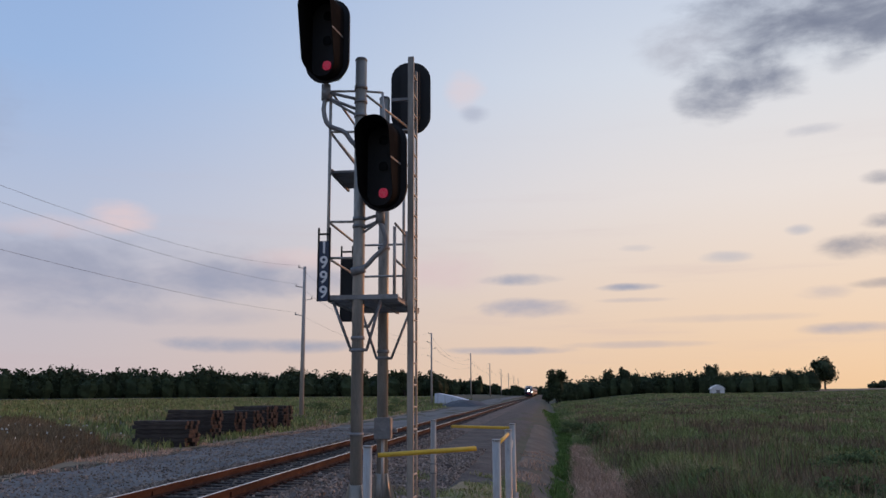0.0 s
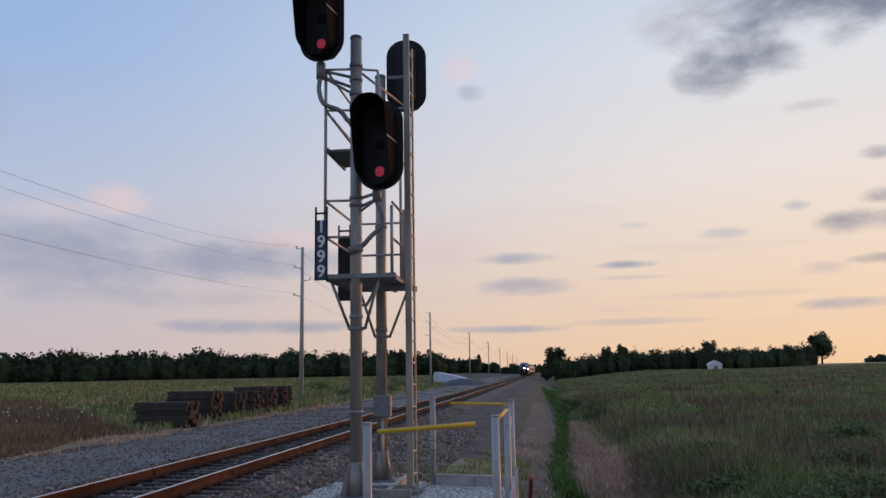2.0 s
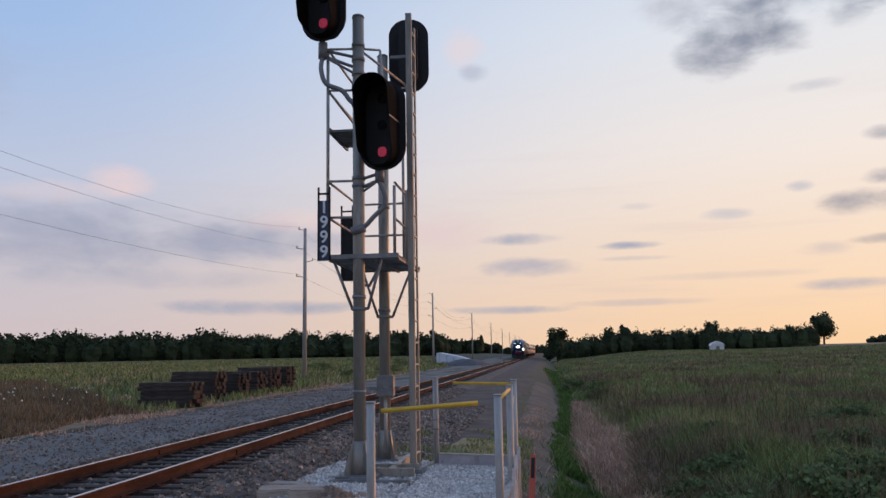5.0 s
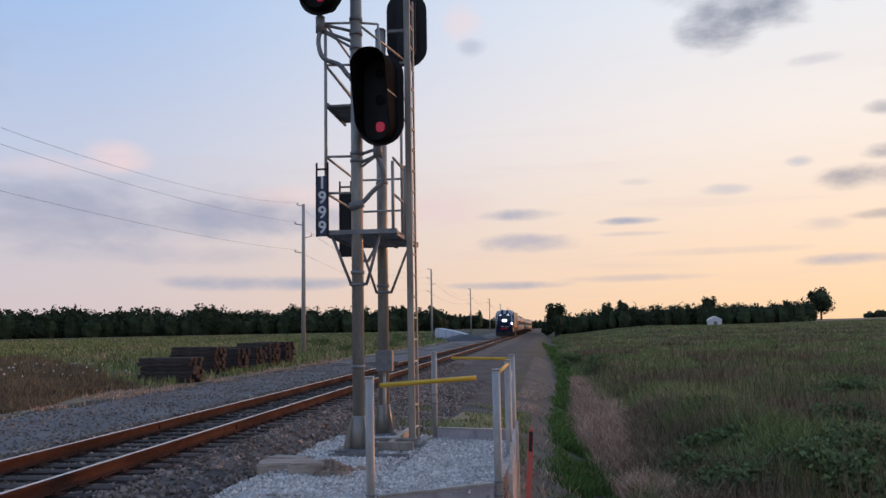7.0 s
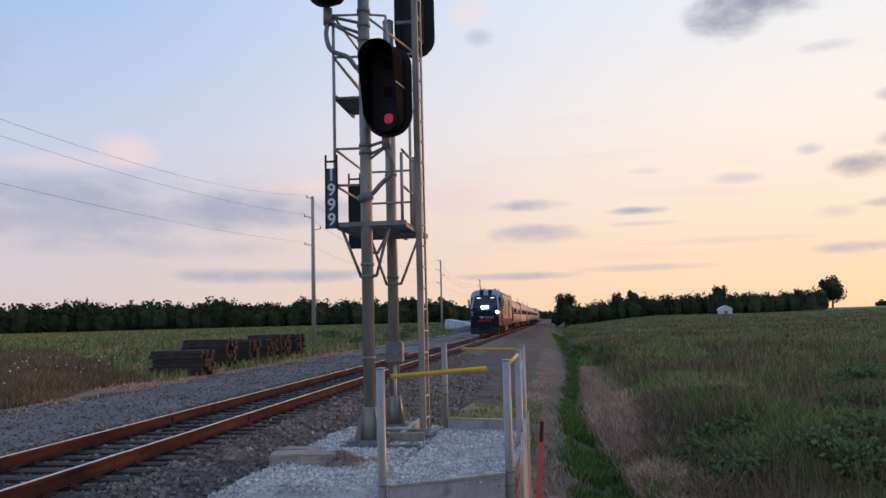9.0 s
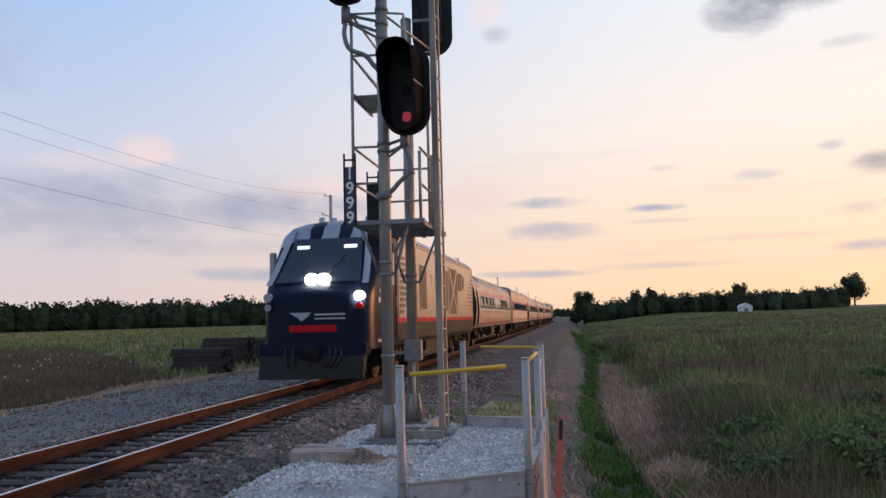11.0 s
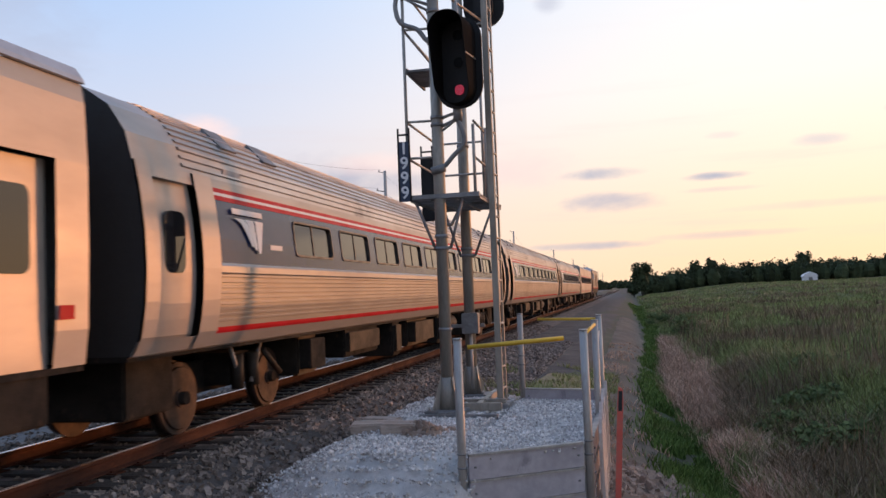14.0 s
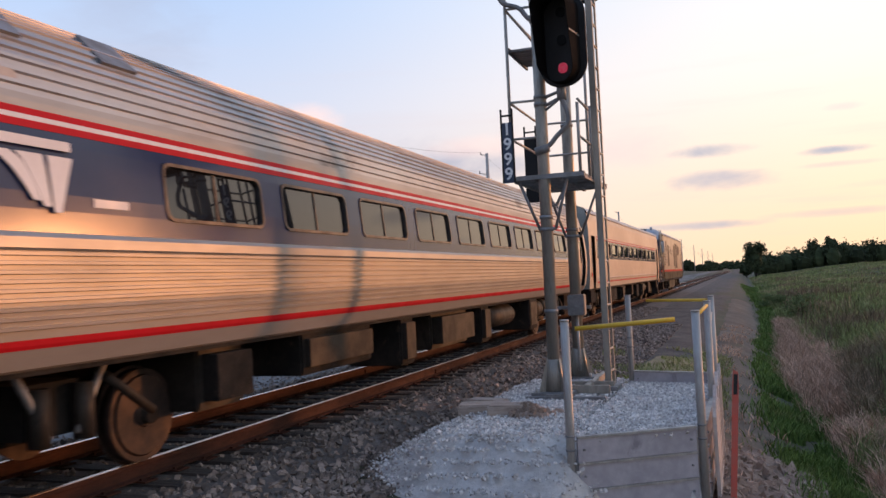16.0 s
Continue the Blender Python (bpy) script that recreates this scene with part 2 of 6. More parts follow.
M = dict(
    grass=material("grass_ground", (0.040, 0.045, 0.017), (0.058, 0.047, 0.024), 0.95, scale=0.15, bump=0.6, bump_scale=6,
                   third=(0.10, 0.072, 0.04), third_at=(0.54, 0.66)),
    ballast=material("ballast", (0.12, 0.097, 0.082), (0.06, 0.049, 0.042), 0.95, scale=2.0, bump=1.0, bump_scale=22, third=(0.16, 0.14, 0.13)),
    stone=material("ballast_stone", (0.285, 0.215, 0.168), (0.13, 0.098, 0.078), 0.9, scale=3.0, bump=0.3, bump_scale=60, island=0.55),
    road=material("gravel_road", (0.175, 0.157, 0.143), (0.11, 0.098, 0.09), 0.95, scale=0.6, bump=0.9, bump_scale=18,
                  third=(0.17, 0.15, 0.09), third_at=(0.62, 0.8)),
    chip=material("white_gravel", (0.66, 0.61, 0.56), (0.46, 0.425, 0.39), 0.9, scale=2.0, bump=0.8, bump_scale=70),
    chip_stone=material("white_gravel_stone", (0.70, 0.645, 0.59), (0.48, 0.44, 0.405), 0.85, scale=6.0, bump=0.2, island=0.38),
    dirt=material("dry_dirt", (0.16, 0.113, 0.077), (0.085, 0.063, 0.044), 0.95, scale=0.8, bump=0.7, bump_scale=14, third=(0.075, 0.08, 0.03)),
    rust=material("rusty_rail", (0.078, 0.031, 0.020), (0.042, 0.020, 0.015), 0.8, metal=0.0, spec=0.1, scale=3.0, stretch=(1, 0.3, 1), bump=0.3,
                  third=(0.11, 0.042, 0.023)),
    shiny=material("polished_rail", (0.62, 0.61, 0.61), (0.5, 0.49, 0.49), 0.3, metal=1.0, scale=1.0, stretch=(8, 0.2, 1), bump=0.03),
    tie=material("creosote_tie", (0.06, 0.045, 0.036), (0.028, 0.022, 0.019), 0.9, scale=2.0, stretch=(1, 8, 8), bump=0.6, bump_scale=20, vary=0.3),
    tie_end=material("tie_end_grain", (0.060, 0.038, 0.029), (0.03, 0.02, 0.017), 0.9, scale=8.0, bump=0.4, vary=0.35),
    galv=material("galvanised_steel", (0.44, 0.41, 0.37), (0.32, 0.295, 0.265), 0.55, metal=0.35, scale=3.0, stretch=(3, 3, 0.5), bump=0.06, third=(0.26, 0.24, 0.22)),
    galv_dark=material("weathered_steel", (0.25, 0.245, 0.24), (0.17, 0.165, 0.16), 0.6, metal=0.4, scale=4.0, bump=0.08),
    black=material("black_paint", (0.012, 0.012, 0.013), (0.02, 0.019, 0.018), 0.65, scale=4.0, bump=0.04, spec=0.3),
    hood=material("hood_paint", (0.016, 0.0135, 0.012), (0.012, 0.011, 0.0105), 0.85, scale=3.0, bump=0.05, spec=0.015),
    red_lamp=material("red_lens", (0.4, 0.015, 0.03), (0.25, 0.01, 0.02), 0.3, scale=30, bump=0, emit=((1.0, 0.03, 0.12), 0.17)),
    dead_lamp=material("dark_lens", (0.006, 0.006, 0.006), (0.005, 0.005, 0.005), 0.3, scale=30, bump=0, spec=0.05),
    navy_sign=material("dark_blue_sign", (0.015, 0.03, 0.065), (0.02, 0.035, 0.07), 0.45, scale=5, bump=0.02),
    white=material("white_paint", (0.75, 0.75, 0.74), (0.66, 0.65, 0.63), 0.55, scale=3, bump=0.04),
    yellow=material("yellow_bar", (0.72, 0.45, 0.03), (0.6, 0.34, 0.03), 0.5, scale=6, bump=0.05),
    panel=material("grey_steel_panel", (0.46, 0.42, 0.43), (0.34, 0.31, 0.32), 0.55, metal=0.1, scale=1.6, bump=0.06, third=(0.24, 0.22, 0.23)),
    stake=material("faded_orange_stake", (0.66, 0.10, 0.065), (0.55, 0.14, 0.10), 0.6, scale=8, bump=0.05),
    wood=material("weathered_wood", (0.46, 0.37, 0.30), (0.27, 0.21, 0.165), 0.9, scale=3, stretch=(1, 6, 6), bump=0.4),
    pole=material("grey_pole_wood", (0.42, 0.38, 0.34), (0.32, 0.29, 0.26), 0.85, scale=2, stretch=(4, 4, 0.4), bump=0.2),
    wire=material("wire", (0.05, 0.05, 0.055), (0.04, 0.04, 0.045), 0.6, scale=2, bump=0),
    leaf=material("tree_leaves", (0.046, 0.058, 0.026), (0.028, 0.037, 0.018), 0.8, scale=0.4, bump=0, island=0.45, spec=0.1),
    bark=material("bark", (0.06, 0.05, 0.04), (0.035, 0.03, 0.025), 0.95, scale=4, bump=0.5),
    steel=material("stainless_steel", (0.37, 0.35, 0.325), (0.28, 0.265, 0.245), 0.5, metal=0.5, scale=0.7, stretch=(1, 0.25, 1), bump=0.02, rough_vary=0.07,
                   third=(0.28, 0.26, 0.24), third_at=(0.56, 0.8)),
    # lighter, shinier copy of the side steel: sky sheen put into the colour
    skylit_roofsteel=material("skylit_stainless_roof", (0.47, 0.46, 0.45), (0.35, 0.34, 0.335), 0.46, metal=0.65, scale=0.7, stretch=(1, 0.25, 1), bump=0.02, rough_vary=0.07, third=(0.17, 0.16, 0.155), third_at=(0.54, 0.70)),
    alu=material("brushed_aluminium", (0.43, 0.38, 0.335), (0.36, 0.32, 0.28), 0.46, metal=0.35, scale=0.5, stretch=(1, 0.3, 1), bump=0.02, rough_vary=0.06),
    roofgrey=material("car_roof", (0.42, 0.42, 0.43), (0.33, 0.33, 0.34), 0.55, metal=0.4, scale=1, bump=0.04),
    carblue=material("car_blue_band", (0.020, 0.033, 0.086), (0.026, 0.039, 0.094), 0.2, rough_vary=0.04, spec=0.35, scale=0.6, bump=0.01),
    carred=material("car_red_stripe", (0.52, 0.014, 0.022), (0.46, 0.012, 0.019), 0.4, spec=0.08, scale=2, bump=0.01),
    carwhite=material("car_white", (0.72, 0.68, 0.66), (0.64, 0.6, 0.58), 0.4, scale=2, bump=0.01),
    trim=material("window_trim", (0.085, 0.075, 0.07), (0.05, 0.046, 0.044), 0.45, metal=0.5, scale=4, bump=0.02),
    under=material("undercarriage", (0.022, 0.018, 0.015), (0.011, 0.010, 0.009), 0.85, scale=2.5, bump=0.3, third=(0.05, 0.034, 0.025), spec=0.2),
    underbox=material("equipment_box", (0.045, 0.036, 0.029), (0.026, 0.022, 0.018), 0.6, metal=0.2, scale=2, bump=0.08, third=(0.02, 0.018, 0.016), spec=0.2),
    wheel=material("wheel_steel", (0.055, 0.030, 0.022), (0.028, 0.02, 0.017), 0.65, metal=0.4, scale=4, bump=0.1),
    # also blackens the unlit car insides and the shade border of the cab door
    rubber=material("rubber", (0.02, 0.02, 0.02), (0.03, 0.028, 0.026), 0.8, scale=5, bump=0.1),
    window=glass("train_window", (0.012, 0.013, 0.015)),
    loconavy=material("locomotive_navy", (0.012, 0.016, 0.032), (0.015, 0.020, 0.038), 0.3, rough_vary=0.03, spec=0.04, scale=1, bump=0.01),
    locosilver=material("locomotive_silver", (0.37, 0.32, 0.275), (0.325, 0.28, 0.24), 0.34, rough_vary=0.03, metal=0.42, scale=0.6, bump=0.01),
    locogrey=material("locomotive_grey", (0.030, 0.029, 0.027), (0.022, 0.021, 0.020), 0.4, spec=0.1, scale=1, bump=0.02),
    headlight=material("headlight", (0.9, 0.9, 0.9), (0.9, 0.9, 0.9), 0.2, scale=2, bump=0, emit=((1.0, 0.98, 0.95), 70.0)),
    lens=material("unlit_lens", (0.3, 0.32, 0.36), (0.24, 0.26, 0.3), 0.15, scale=5, bump=0),
    marker=material("number_light", (0.8, 0.85, 0.85), (0.8, 0.85, 0.85), 0.3, scale=2, bump=0, emit=((0.85, 0.95, 1.0), 1.6)),
    louvre=material("grille", (0.055, 0.045, 0.037), (0.04, 0.033, 0.028), 0.6, metal=0.3, scale=6, bump=0.02),
    tarp=material("white_tarp", (0.62, 0.66, 0.72), (0.5, 0.54, 0.6), 0.6, scale=0.3, bump=0.1),
    darkpile=material("dark_gravel_pile", (0.085, 0.09, 0.10), (0.05, 0.052, 0.06), 0.95, scale=0.8, bump=0.8, bump_scale=8),
    blade=material("grass_blades", (0.25, 0.275, 0.098), (0.165, 0.188, 0.072), 0.8, scale=0.13, bump=0, island=0.5, third=(0.40, 0.285, 0.165), third_at=(0.50, 0.64), spec=0.1),
    green=material("fresh_grass_blades", (0.145, 0.205, 0.05), (0.09, 0.14, 0.036), 0.8, scale=0.5, bump=0, island=0.5, spec=0.1, third=(0.20, 0.16, 0.08), third_at=(0.56, 0.70)),
    reed=material("dry_reed_blades", (0.64, 0.41, 0.285), (0.42, 0.265, 0.18), 0.85, scale=0.5, bump=0, island=0.5, spec=0.1),
    weed=material("brown_weed_blades", (0.25, 0.175, 0.105), (0.145, 0.11, 0.067), 0.85, scale=0.3, bump=0, island=0.5, spec=0.1),
    flower=material("white_flower", (0.6, 0.6, 0.55), (0.5, 0.5, 0.45), 0.8, scale=5, bump=0),
    flat=material("field_dry_strip", (0.27, 0.19, 0.11), (0.2, 0.14, 0.08), 0.95, scale=0.1, bump=0.3),
    drypatch=material("dry_grass_patch", (0.30, 0.21, 0.115), (0.17, 0.16, 0.06), 0.95, scale=0.9, bump=0.6, bump_scale=20),
    palewood=material("pale_split_wood", (0.60, 0.52, 0.46), (0.42, 0.35, 0.30), 0.9, scale=3, stretch=(6, 6, 1), bump=0.4, vary=0.25),
    mast=material("weathered_mast_steel", (0.33, 0.30, 0.25), (0.235, 0.212, 0.178), 0.5, metal=0.35, scale=3.0, stretch=(3, 3, 0.5), bump=0.06, third=(0.19, 0.17, 0.145)),
    shrub=material("shrub_leaves", (0.13, 0.16, 0.06), (0.075, 0.098, 0.038), 0.8, scale=1.5, bump=0, island=0.5, spec=0.1),
    shoulder=material("dark_shoulder_gravel", (0.085, 0.070, 0.059), (0.045, 0.038, 0.033), 0.95, scale=1.2, bump=1.0, bump_scale=22, third=(0.13, 0.10, 0.075)),
    grab=material("grab_rail_paint", (0.72, 0.42, 0.22), (0.62, 0.35, 0.18), 0.4, scale=6, bump=0.02),
    ghost=material("faint_grey_marking", (0.29, 0.26, 0.235), (0.25, 0.225, 0.205), 0.3, metal=0.4, scale=1, bump=0),
    endgrey=material("grey_green_end_paint", (0.33, 0.33, 0.295), (0.26, 0.26, 0.235), 0.5, scale=1.5, bump=0.03, third=(0.17, 0.16, 0.14)),
    amber=material("amber_display", (0.3, 0.12, 0.02), (0.25, 0.1, 0.02), 0.4, scale=5, bump=0, emit=((1.0, 0.35, 0.05), 1.2)),
    tanrock=material("tan_rubble", (0.35, 0.25, 0.19), (0.22, 0.16, 0.12), 0.9, scale=6, bump=0.4, island=0.3),
)


# ---- mesh helpers ----
def box(bm, x0, x1, y0, y1, z0, z1, bevel=0.0):
    vs = [bm.verts.new(p) for p in ((x0, y0, z0), (x1, y0, z0), (x1, y1, z0), (x0, y1, z0), (x0, y0, z1), (x1, y0, z1), (x1, y1, z1), (x0, y1, z1))]
    fs = [bm.faces.new([vs[i] for i in f]) for f in ((3, 2, 1, 0), (4, 5, 6, 7), (0, 1, 5, 4), (1, 2, 6, 5), (2, 3, 7, 6), (3, 0, 4, 7))]
    if bevel:
        es = {e for f in fs for e in f.edges}
        bmesh.ops.bevel(bm, geom=list(es), offset=bevel, segments=2, affect="EDGES", clamp_overlap=True)
    return bm


def tube(bm, p0, p1, r, n=12, r1=None, cap=True):
    p0, p1 = Vector(p0), Vector(p1)
    d = (p1 - p0).normalized()
    a = d.orthogonal().normalized()
    b = d.cross(a)
    r1 = r if r1 is None else r1
    rings = []
    for p, q in ((p0, r), (p1, r1)):
        rings.append([bm.verts.new(p + (a * math.cos(k * math.tau / n) + b * math.sin(k * math.tau / n)) * q) for k in range(n)])
    for k in range(n):
        f = bm.faces.new((rings[0][k], rings[0][(k + 1) % n], rings[1][(k + 1) % n], rings[1][k]))
        f.smooth = n > 6
    if cap:
        bm.faces.new(rings[0][::-1])
        bm.faces.new(rings[1])
    return bm


def hose(bm, pts, r, n=8, steps=6):
    """A round bar along a smooth line through pts."""
    pts = [Vector(p) for p in pts]
    line = []
    for i in range(len(pts) - 1):
        a, b, c, d = pts[max(0, i - 1)], pts[i], pts[i + 1], pts[min(len(pts) - 1, i + 2)]
        for s in range(steps):
            t = s / steps
            line.append(0.5 * (2 * b + (c - a) * t + (2 * a - 5 * b + 4 * c - d) * t * t + (3 * b - a - 3 * c + d) * t ** 3))
    line.append(pts[-1])
    rings, a = [], None
    for i, p in enumerate(line):
        d = (line[min(i + 1, len(line) - 1)] - line[max(i - 1, 0)]).normalized()
        a = d.orthogonal().normalized() if a is None else (a - d * a.dot(d)).normalized()
        b = d.cross(a)
        rings.append([bm.verts.new(p + (a * math.cos(k * math.tau / n) + b * math.sin(k * math.tau / n)) * r) for k in range(n)])
    for u, v in zip(rings, rings[1:]):
        for k in range(n):
            bm.faces.new((u[k], u[(k + 1) % n], v[(k + 1) % n], v[k])).smooth = True
    bm.faces.new(rings[0][::-1])
    bm.faces.new(rings[-1])
    return bm


def prism(bm, outline, axis, a, b):
    """An outline of (u, v) pairs pushed from a to b along an axis (0: x, 1: y, 2: z)."""
    def p(u, v, w):
        return ((w, u, v), (u, w, v), (u, v, w))[axis]
    lo, hi = [bm.verts.new(p(u, v, a)) for u, v in outline], [bm.verts.new(p(u, v, b)) for u, v in outline]
    k = len(outline)
    for i in range(k):
        bm.faces.new((lo[i], lo[(i + 1) % k], hi[(i + 1) % k], hi[i]))
    bm.faces.new(lo[::-1])
    bm.faces.new(hi)
    bmesh.ops.recalc_face_normals(bm, faces=bm.faces[:])
    return bm


def shape(*steps):
    """A new bmesh to which each step adds something."""
    bm = bmesh.new()
    for s in steps:
        s(bm)
    return bm


def mesh_of(name, bm, mat):
    me = bpy.data.meshes.new(name)
    bm.to_mesh(me)
    bm.free()
    me.materials.append(mat)
    return me


def part(name, bm, mat, parent=None, label="", at=None):
    """Links a bmesh as one mesh object under its thing."""
    ob = new(name, mesh_of(name, bm, mat))
    if parent:
        ob.parent = parent
    if at is not None:
        ob.matrix_basis = at
    if label:
        tagged(ob, label)
    return ob


def thing(name, label, category, group="", at=None, kind=""):
    ob = new(name)
    ob.empty_display_size = 0.2
    if at is not None:
        ob.matrix_basis = at
    return tagged(ob, label, category, group, kind)


def raw(name, verts, faces, mat, parent=None, smooth=False):
    me = bpy.data.meshes.new(name)
    me.from_pydata(verts, [], faces)
    me.materials.append(mat)
    if smooth:
        me.shade_smooth()
    ob = new(name, me)
    if parent:
        ob.parent = parent
    return ob


rng = np.random.default_rng(7)


def step(v, a, b):
    t = np.clip((np.asarray(v, float) - a) / (b - a), 0, 1)
    return t * t * (3 - 2 * t)


# ---- the lie of the land ----
PAD = (-3.38, -0.46, 7.62, 12.1, 0.08)      # x0, x1, y0, y1 and height of the gravel pad


def ground_z(x, y):
    x, y = np.asarray(x, float), np.asarray(y, float)
    left = -0.52 + 0.72 * step(-x, 16.0, 30.0) * step(y, 15, 70) + 0.75 * step(y, 90, 260)
    shoulder = -0.38 - 0.28 * step(x, -2.2, -0.3)
    ditch = shoulder - 0.62 * step(x, -0.6, 1.1)
    right = ditch + 0.45 * step(x, 1.7, 4.5) + 2.1 * step(y, 40, 230) * step(x, 2.0, 30.0) + 1.4 * step(x, 50, 110) * step(y, 90, 260)
    z = left + (right - left) * step(x, -7.0, -5.5)
    z = z + (-0.06 - z) * (1 - step(y, 2.2, 4.8)) * step(x, -4.5, -3.0)
    bed = -0.34 - 0.0 * x
    z = z + (bed - z) * (1 - step(np.abs(x - TRACK_X), 2.0, 3.6)) + 0.03 * np.sin(x * 1.7 + y * 0.9) * np.sin(y * 1.1 - x * 0.6) * step(np.abs(x - TRACK_X), 2.5, 4)
    far = np.hypot(x, y)
    return z + 1.5 * step(far, 300, 900)


def build_ground():
    def axis(lo, hi, fine, step0, grow):
        v, s, out = 0.0, step0, [0.0]
        while v < hi:
            s = step0 if v < fine else s * grow
            v += s
            out.append(v)
        return out
    xs = [-6.5 + v for v in axis(0, 3000, 14, 0.4, 1.18)] + [-6.5 - v for v in axis(0, 3000, 12, 0.4, 1.18)[1:]]
    ys = [5 + v for v in axis(0, 4000, 45, 0.6, 1.12)] + [5 - v for v in axis(0, 1500, 10, 0.6, 1.25)[1:]]
    xs, ys = sorted(xs), sorted(ys)
    X, Y = np.meshgrid(xs, ys)
    Zs = ground_z(X, Y)
    # the pit of the retained pad is lowered so that the pad's own fill shows
    inside = (X > PAD[0] + 0.3) & (X < PAD[1] + 0.05) & (Y > PAD[2] - 0.1) & (Y < PAD[3] + 0.2)
    Zs = np.where(inside, Zs - 0.35, Zs)
    verts = np.stack([X, Y, Zs], -1).reshape(-1, 3).tolist()
    w = len(xs)
    faces = [(j * w + i, j * w + i + 1, (j + 1) * w + i + 1, (j + 1) * w + i) for j in range(len(ys) - 1) for i in range(w - 1)]
    tagged(raw("ground", verts, faces, M["grass"], smooth=True), "dark green and brown rough grassland", "ground", kind="structure")


build_ground()


def strip(name, x0, x1, ys, mat, label, category, rise=0.012, ragged=0.25, cols=8):
    """A sheet that follows the ground, with uneven sides."""
    verts, faces = [], []
    for j, y in enumerate(ys):
        wob0, wob1 = (noise.noise((x0 * 3.1, y * 0.35, k)) * ragged for k in (1.0, 5.0))
        a, b = (x0(y) if callable(x0) else x0) + wob0, (x1(y) if callable(x1) else x1) + wob1
        for i in range(cols + 1):
            x = a + (b - a) * i / cols
            edge = -0.05 if i in (0, cols) else 0.0
            verts.append((x, y, float(ground_z(x, y)) + rise + edge))
    for j in range(len(ys) - 1):
        for i in range(cols):
            k = j * (cols + 1) + i
            faces.append((k, k + 1, k + cols + 2, k + cols + 1))
    return tagged(raw(name, verts, faces, mat, smooth=True), label, category, kind="structure")


def stations(lo, hi, fine=0.5, grow=1.06):
    out, s, y = [lo], fine, lo
    while y < hi:
        y += s
        s = s * grow if y > 30 else s
        out.append(y)
    return out


strip("road", -14.6, -9.2, stations(-20, 500), M["road"], "grey crushed-stone service road beside the track", "road", ragged=0.7)
strip("verge", -16.6, -14.5, stations(-20, 120), M["flat"], "dry tan grass verge", "verge", rise=0.01, ragged=0.9, cols=5)
strip("pavement", -4.6, -0.9, stations(12.5, 600), M["shoulder"], "grey gravel shoulder along the track", "shoulder", rise=0.014, ragged=0.5)
strip("dry_patch", -2.3, -0.6, stations(12.2, 20), M["drypatch"], "dry tan grass patch behind the gravel pad", "dry grass", rise=0.03, ragged=0.4, cols=6)
strip("dirt_bank", -1.0, 0.55, stations(-6, 60), M["dirt"], "bare brown dirt bank above the ditch", "bank", rise=0.016, ragged=0.35)


# ---- track ----
def build_track():
    bed = [(-3.3, -0.62), (-1.95, -0.215), (1.95, -0.215), (3.3, -0.62)]
    bm = bmesh.new()
    ys = stations(-60, 1200, 0.8, 1.08)
    rows = []
    for y in ys:
        rows.append([bm.verts.new((TRACK_X + u, y, v + 0.02 * noise.noise((u * 2, y, 0)))) for u, v in bed])
    for a, b in zip(rows, rows[1:]):
        for k in range(3):
            bm.faces.new((a[k], a[k + 1], b[k + 1], b[k])).smooth = True
    tagged(part("track_bed", bm, M["ballast"]), "grey-brown crushed stone ballast bed of the railway", "ballast", kind="structure")

    track = thing("railway_track", "single railway track with rusty rails and dark ties", "railway track", at=pose(TRACK_X, 0, 0), kind="structure")
    head = [(-0.037, -0.012), (-0.037, -0.04), (-0.009, -0.052), (-0.009, -0.145), (-0.07, -0.16), (-0.07, -0.172), (0.07, -0.172), (0.07, -0.16), (0.009, -0.145), (0.009, -0.052), (0.037, -0.04), (0.037, -0.012), (0.028, -0.003), (-0.028, -0.003)]
    for side in (-0.7525, 0.7525):
        rail = part("rail", prism(bmesh.new(), [(side + u, v) for u, v in head], 1, -60, 1200), M["rust"], track, "rust-brown steel rail")
        part("running_surface", box(bmesh.new(), side - 0.027, side + 0.027, -60, 1200, -0.0028, 0.0), M["shiny"], rail, "bright polished rail top")
        bars = bmesh.new()
        for y in np.arange(3.0, 60, 11.9):
            for s in (-1, 1):
                box(bars, side + s * 0.012, side + s * 0.035, y, y + 0.9, -0.14, -0.062)
        part("joint_bar", bars, M["rust"], rail)
    tie_mesh = mesh_of("tie", box(bmesh.new(), -1.3, 1.3, -0.115, 0.115, -0.36, -0.185, 0.012), M["tie"])
    plate_bm = bmesh.new()
    far = bmesh.new()
    for i in range(-20, 900):
        y = i * 0.505 + rng.uniform(-0.02, 0.02)
        if -2 < y < 75:
            t = new("tie", tie_mesh)
            t.parent = track
            t.matrix_basis = pose(rng.uniform(-0.05, 0.05), y, rng.uniform(-0.012, 0.006), 0, 0, rng.uniform(-1, 1))
        else:
            box(far, -1.3, 1.3, y - 0.115, y + 0.115, -0.3, -0.19)
        if y < 45:
            for side in (-0.7525, 0.7525):
                box(plate_bm, side - 0.18, side + 0.18, y - 0.09, y + 0.09, -0.186, -0.170)
                for s in (-0.1, 0.1):
                    box(plate_bm, side + s - 0.014, side + s + 0.014, y - 0.06, y - 0.03, -0.17, -0.145)
    tagged(part("distant_ties", far, M["tie"], track), kind="stuff")
    tagged(part("tie_plates", plate_bm, M["rust"], track), kind="stuff")


build_track()


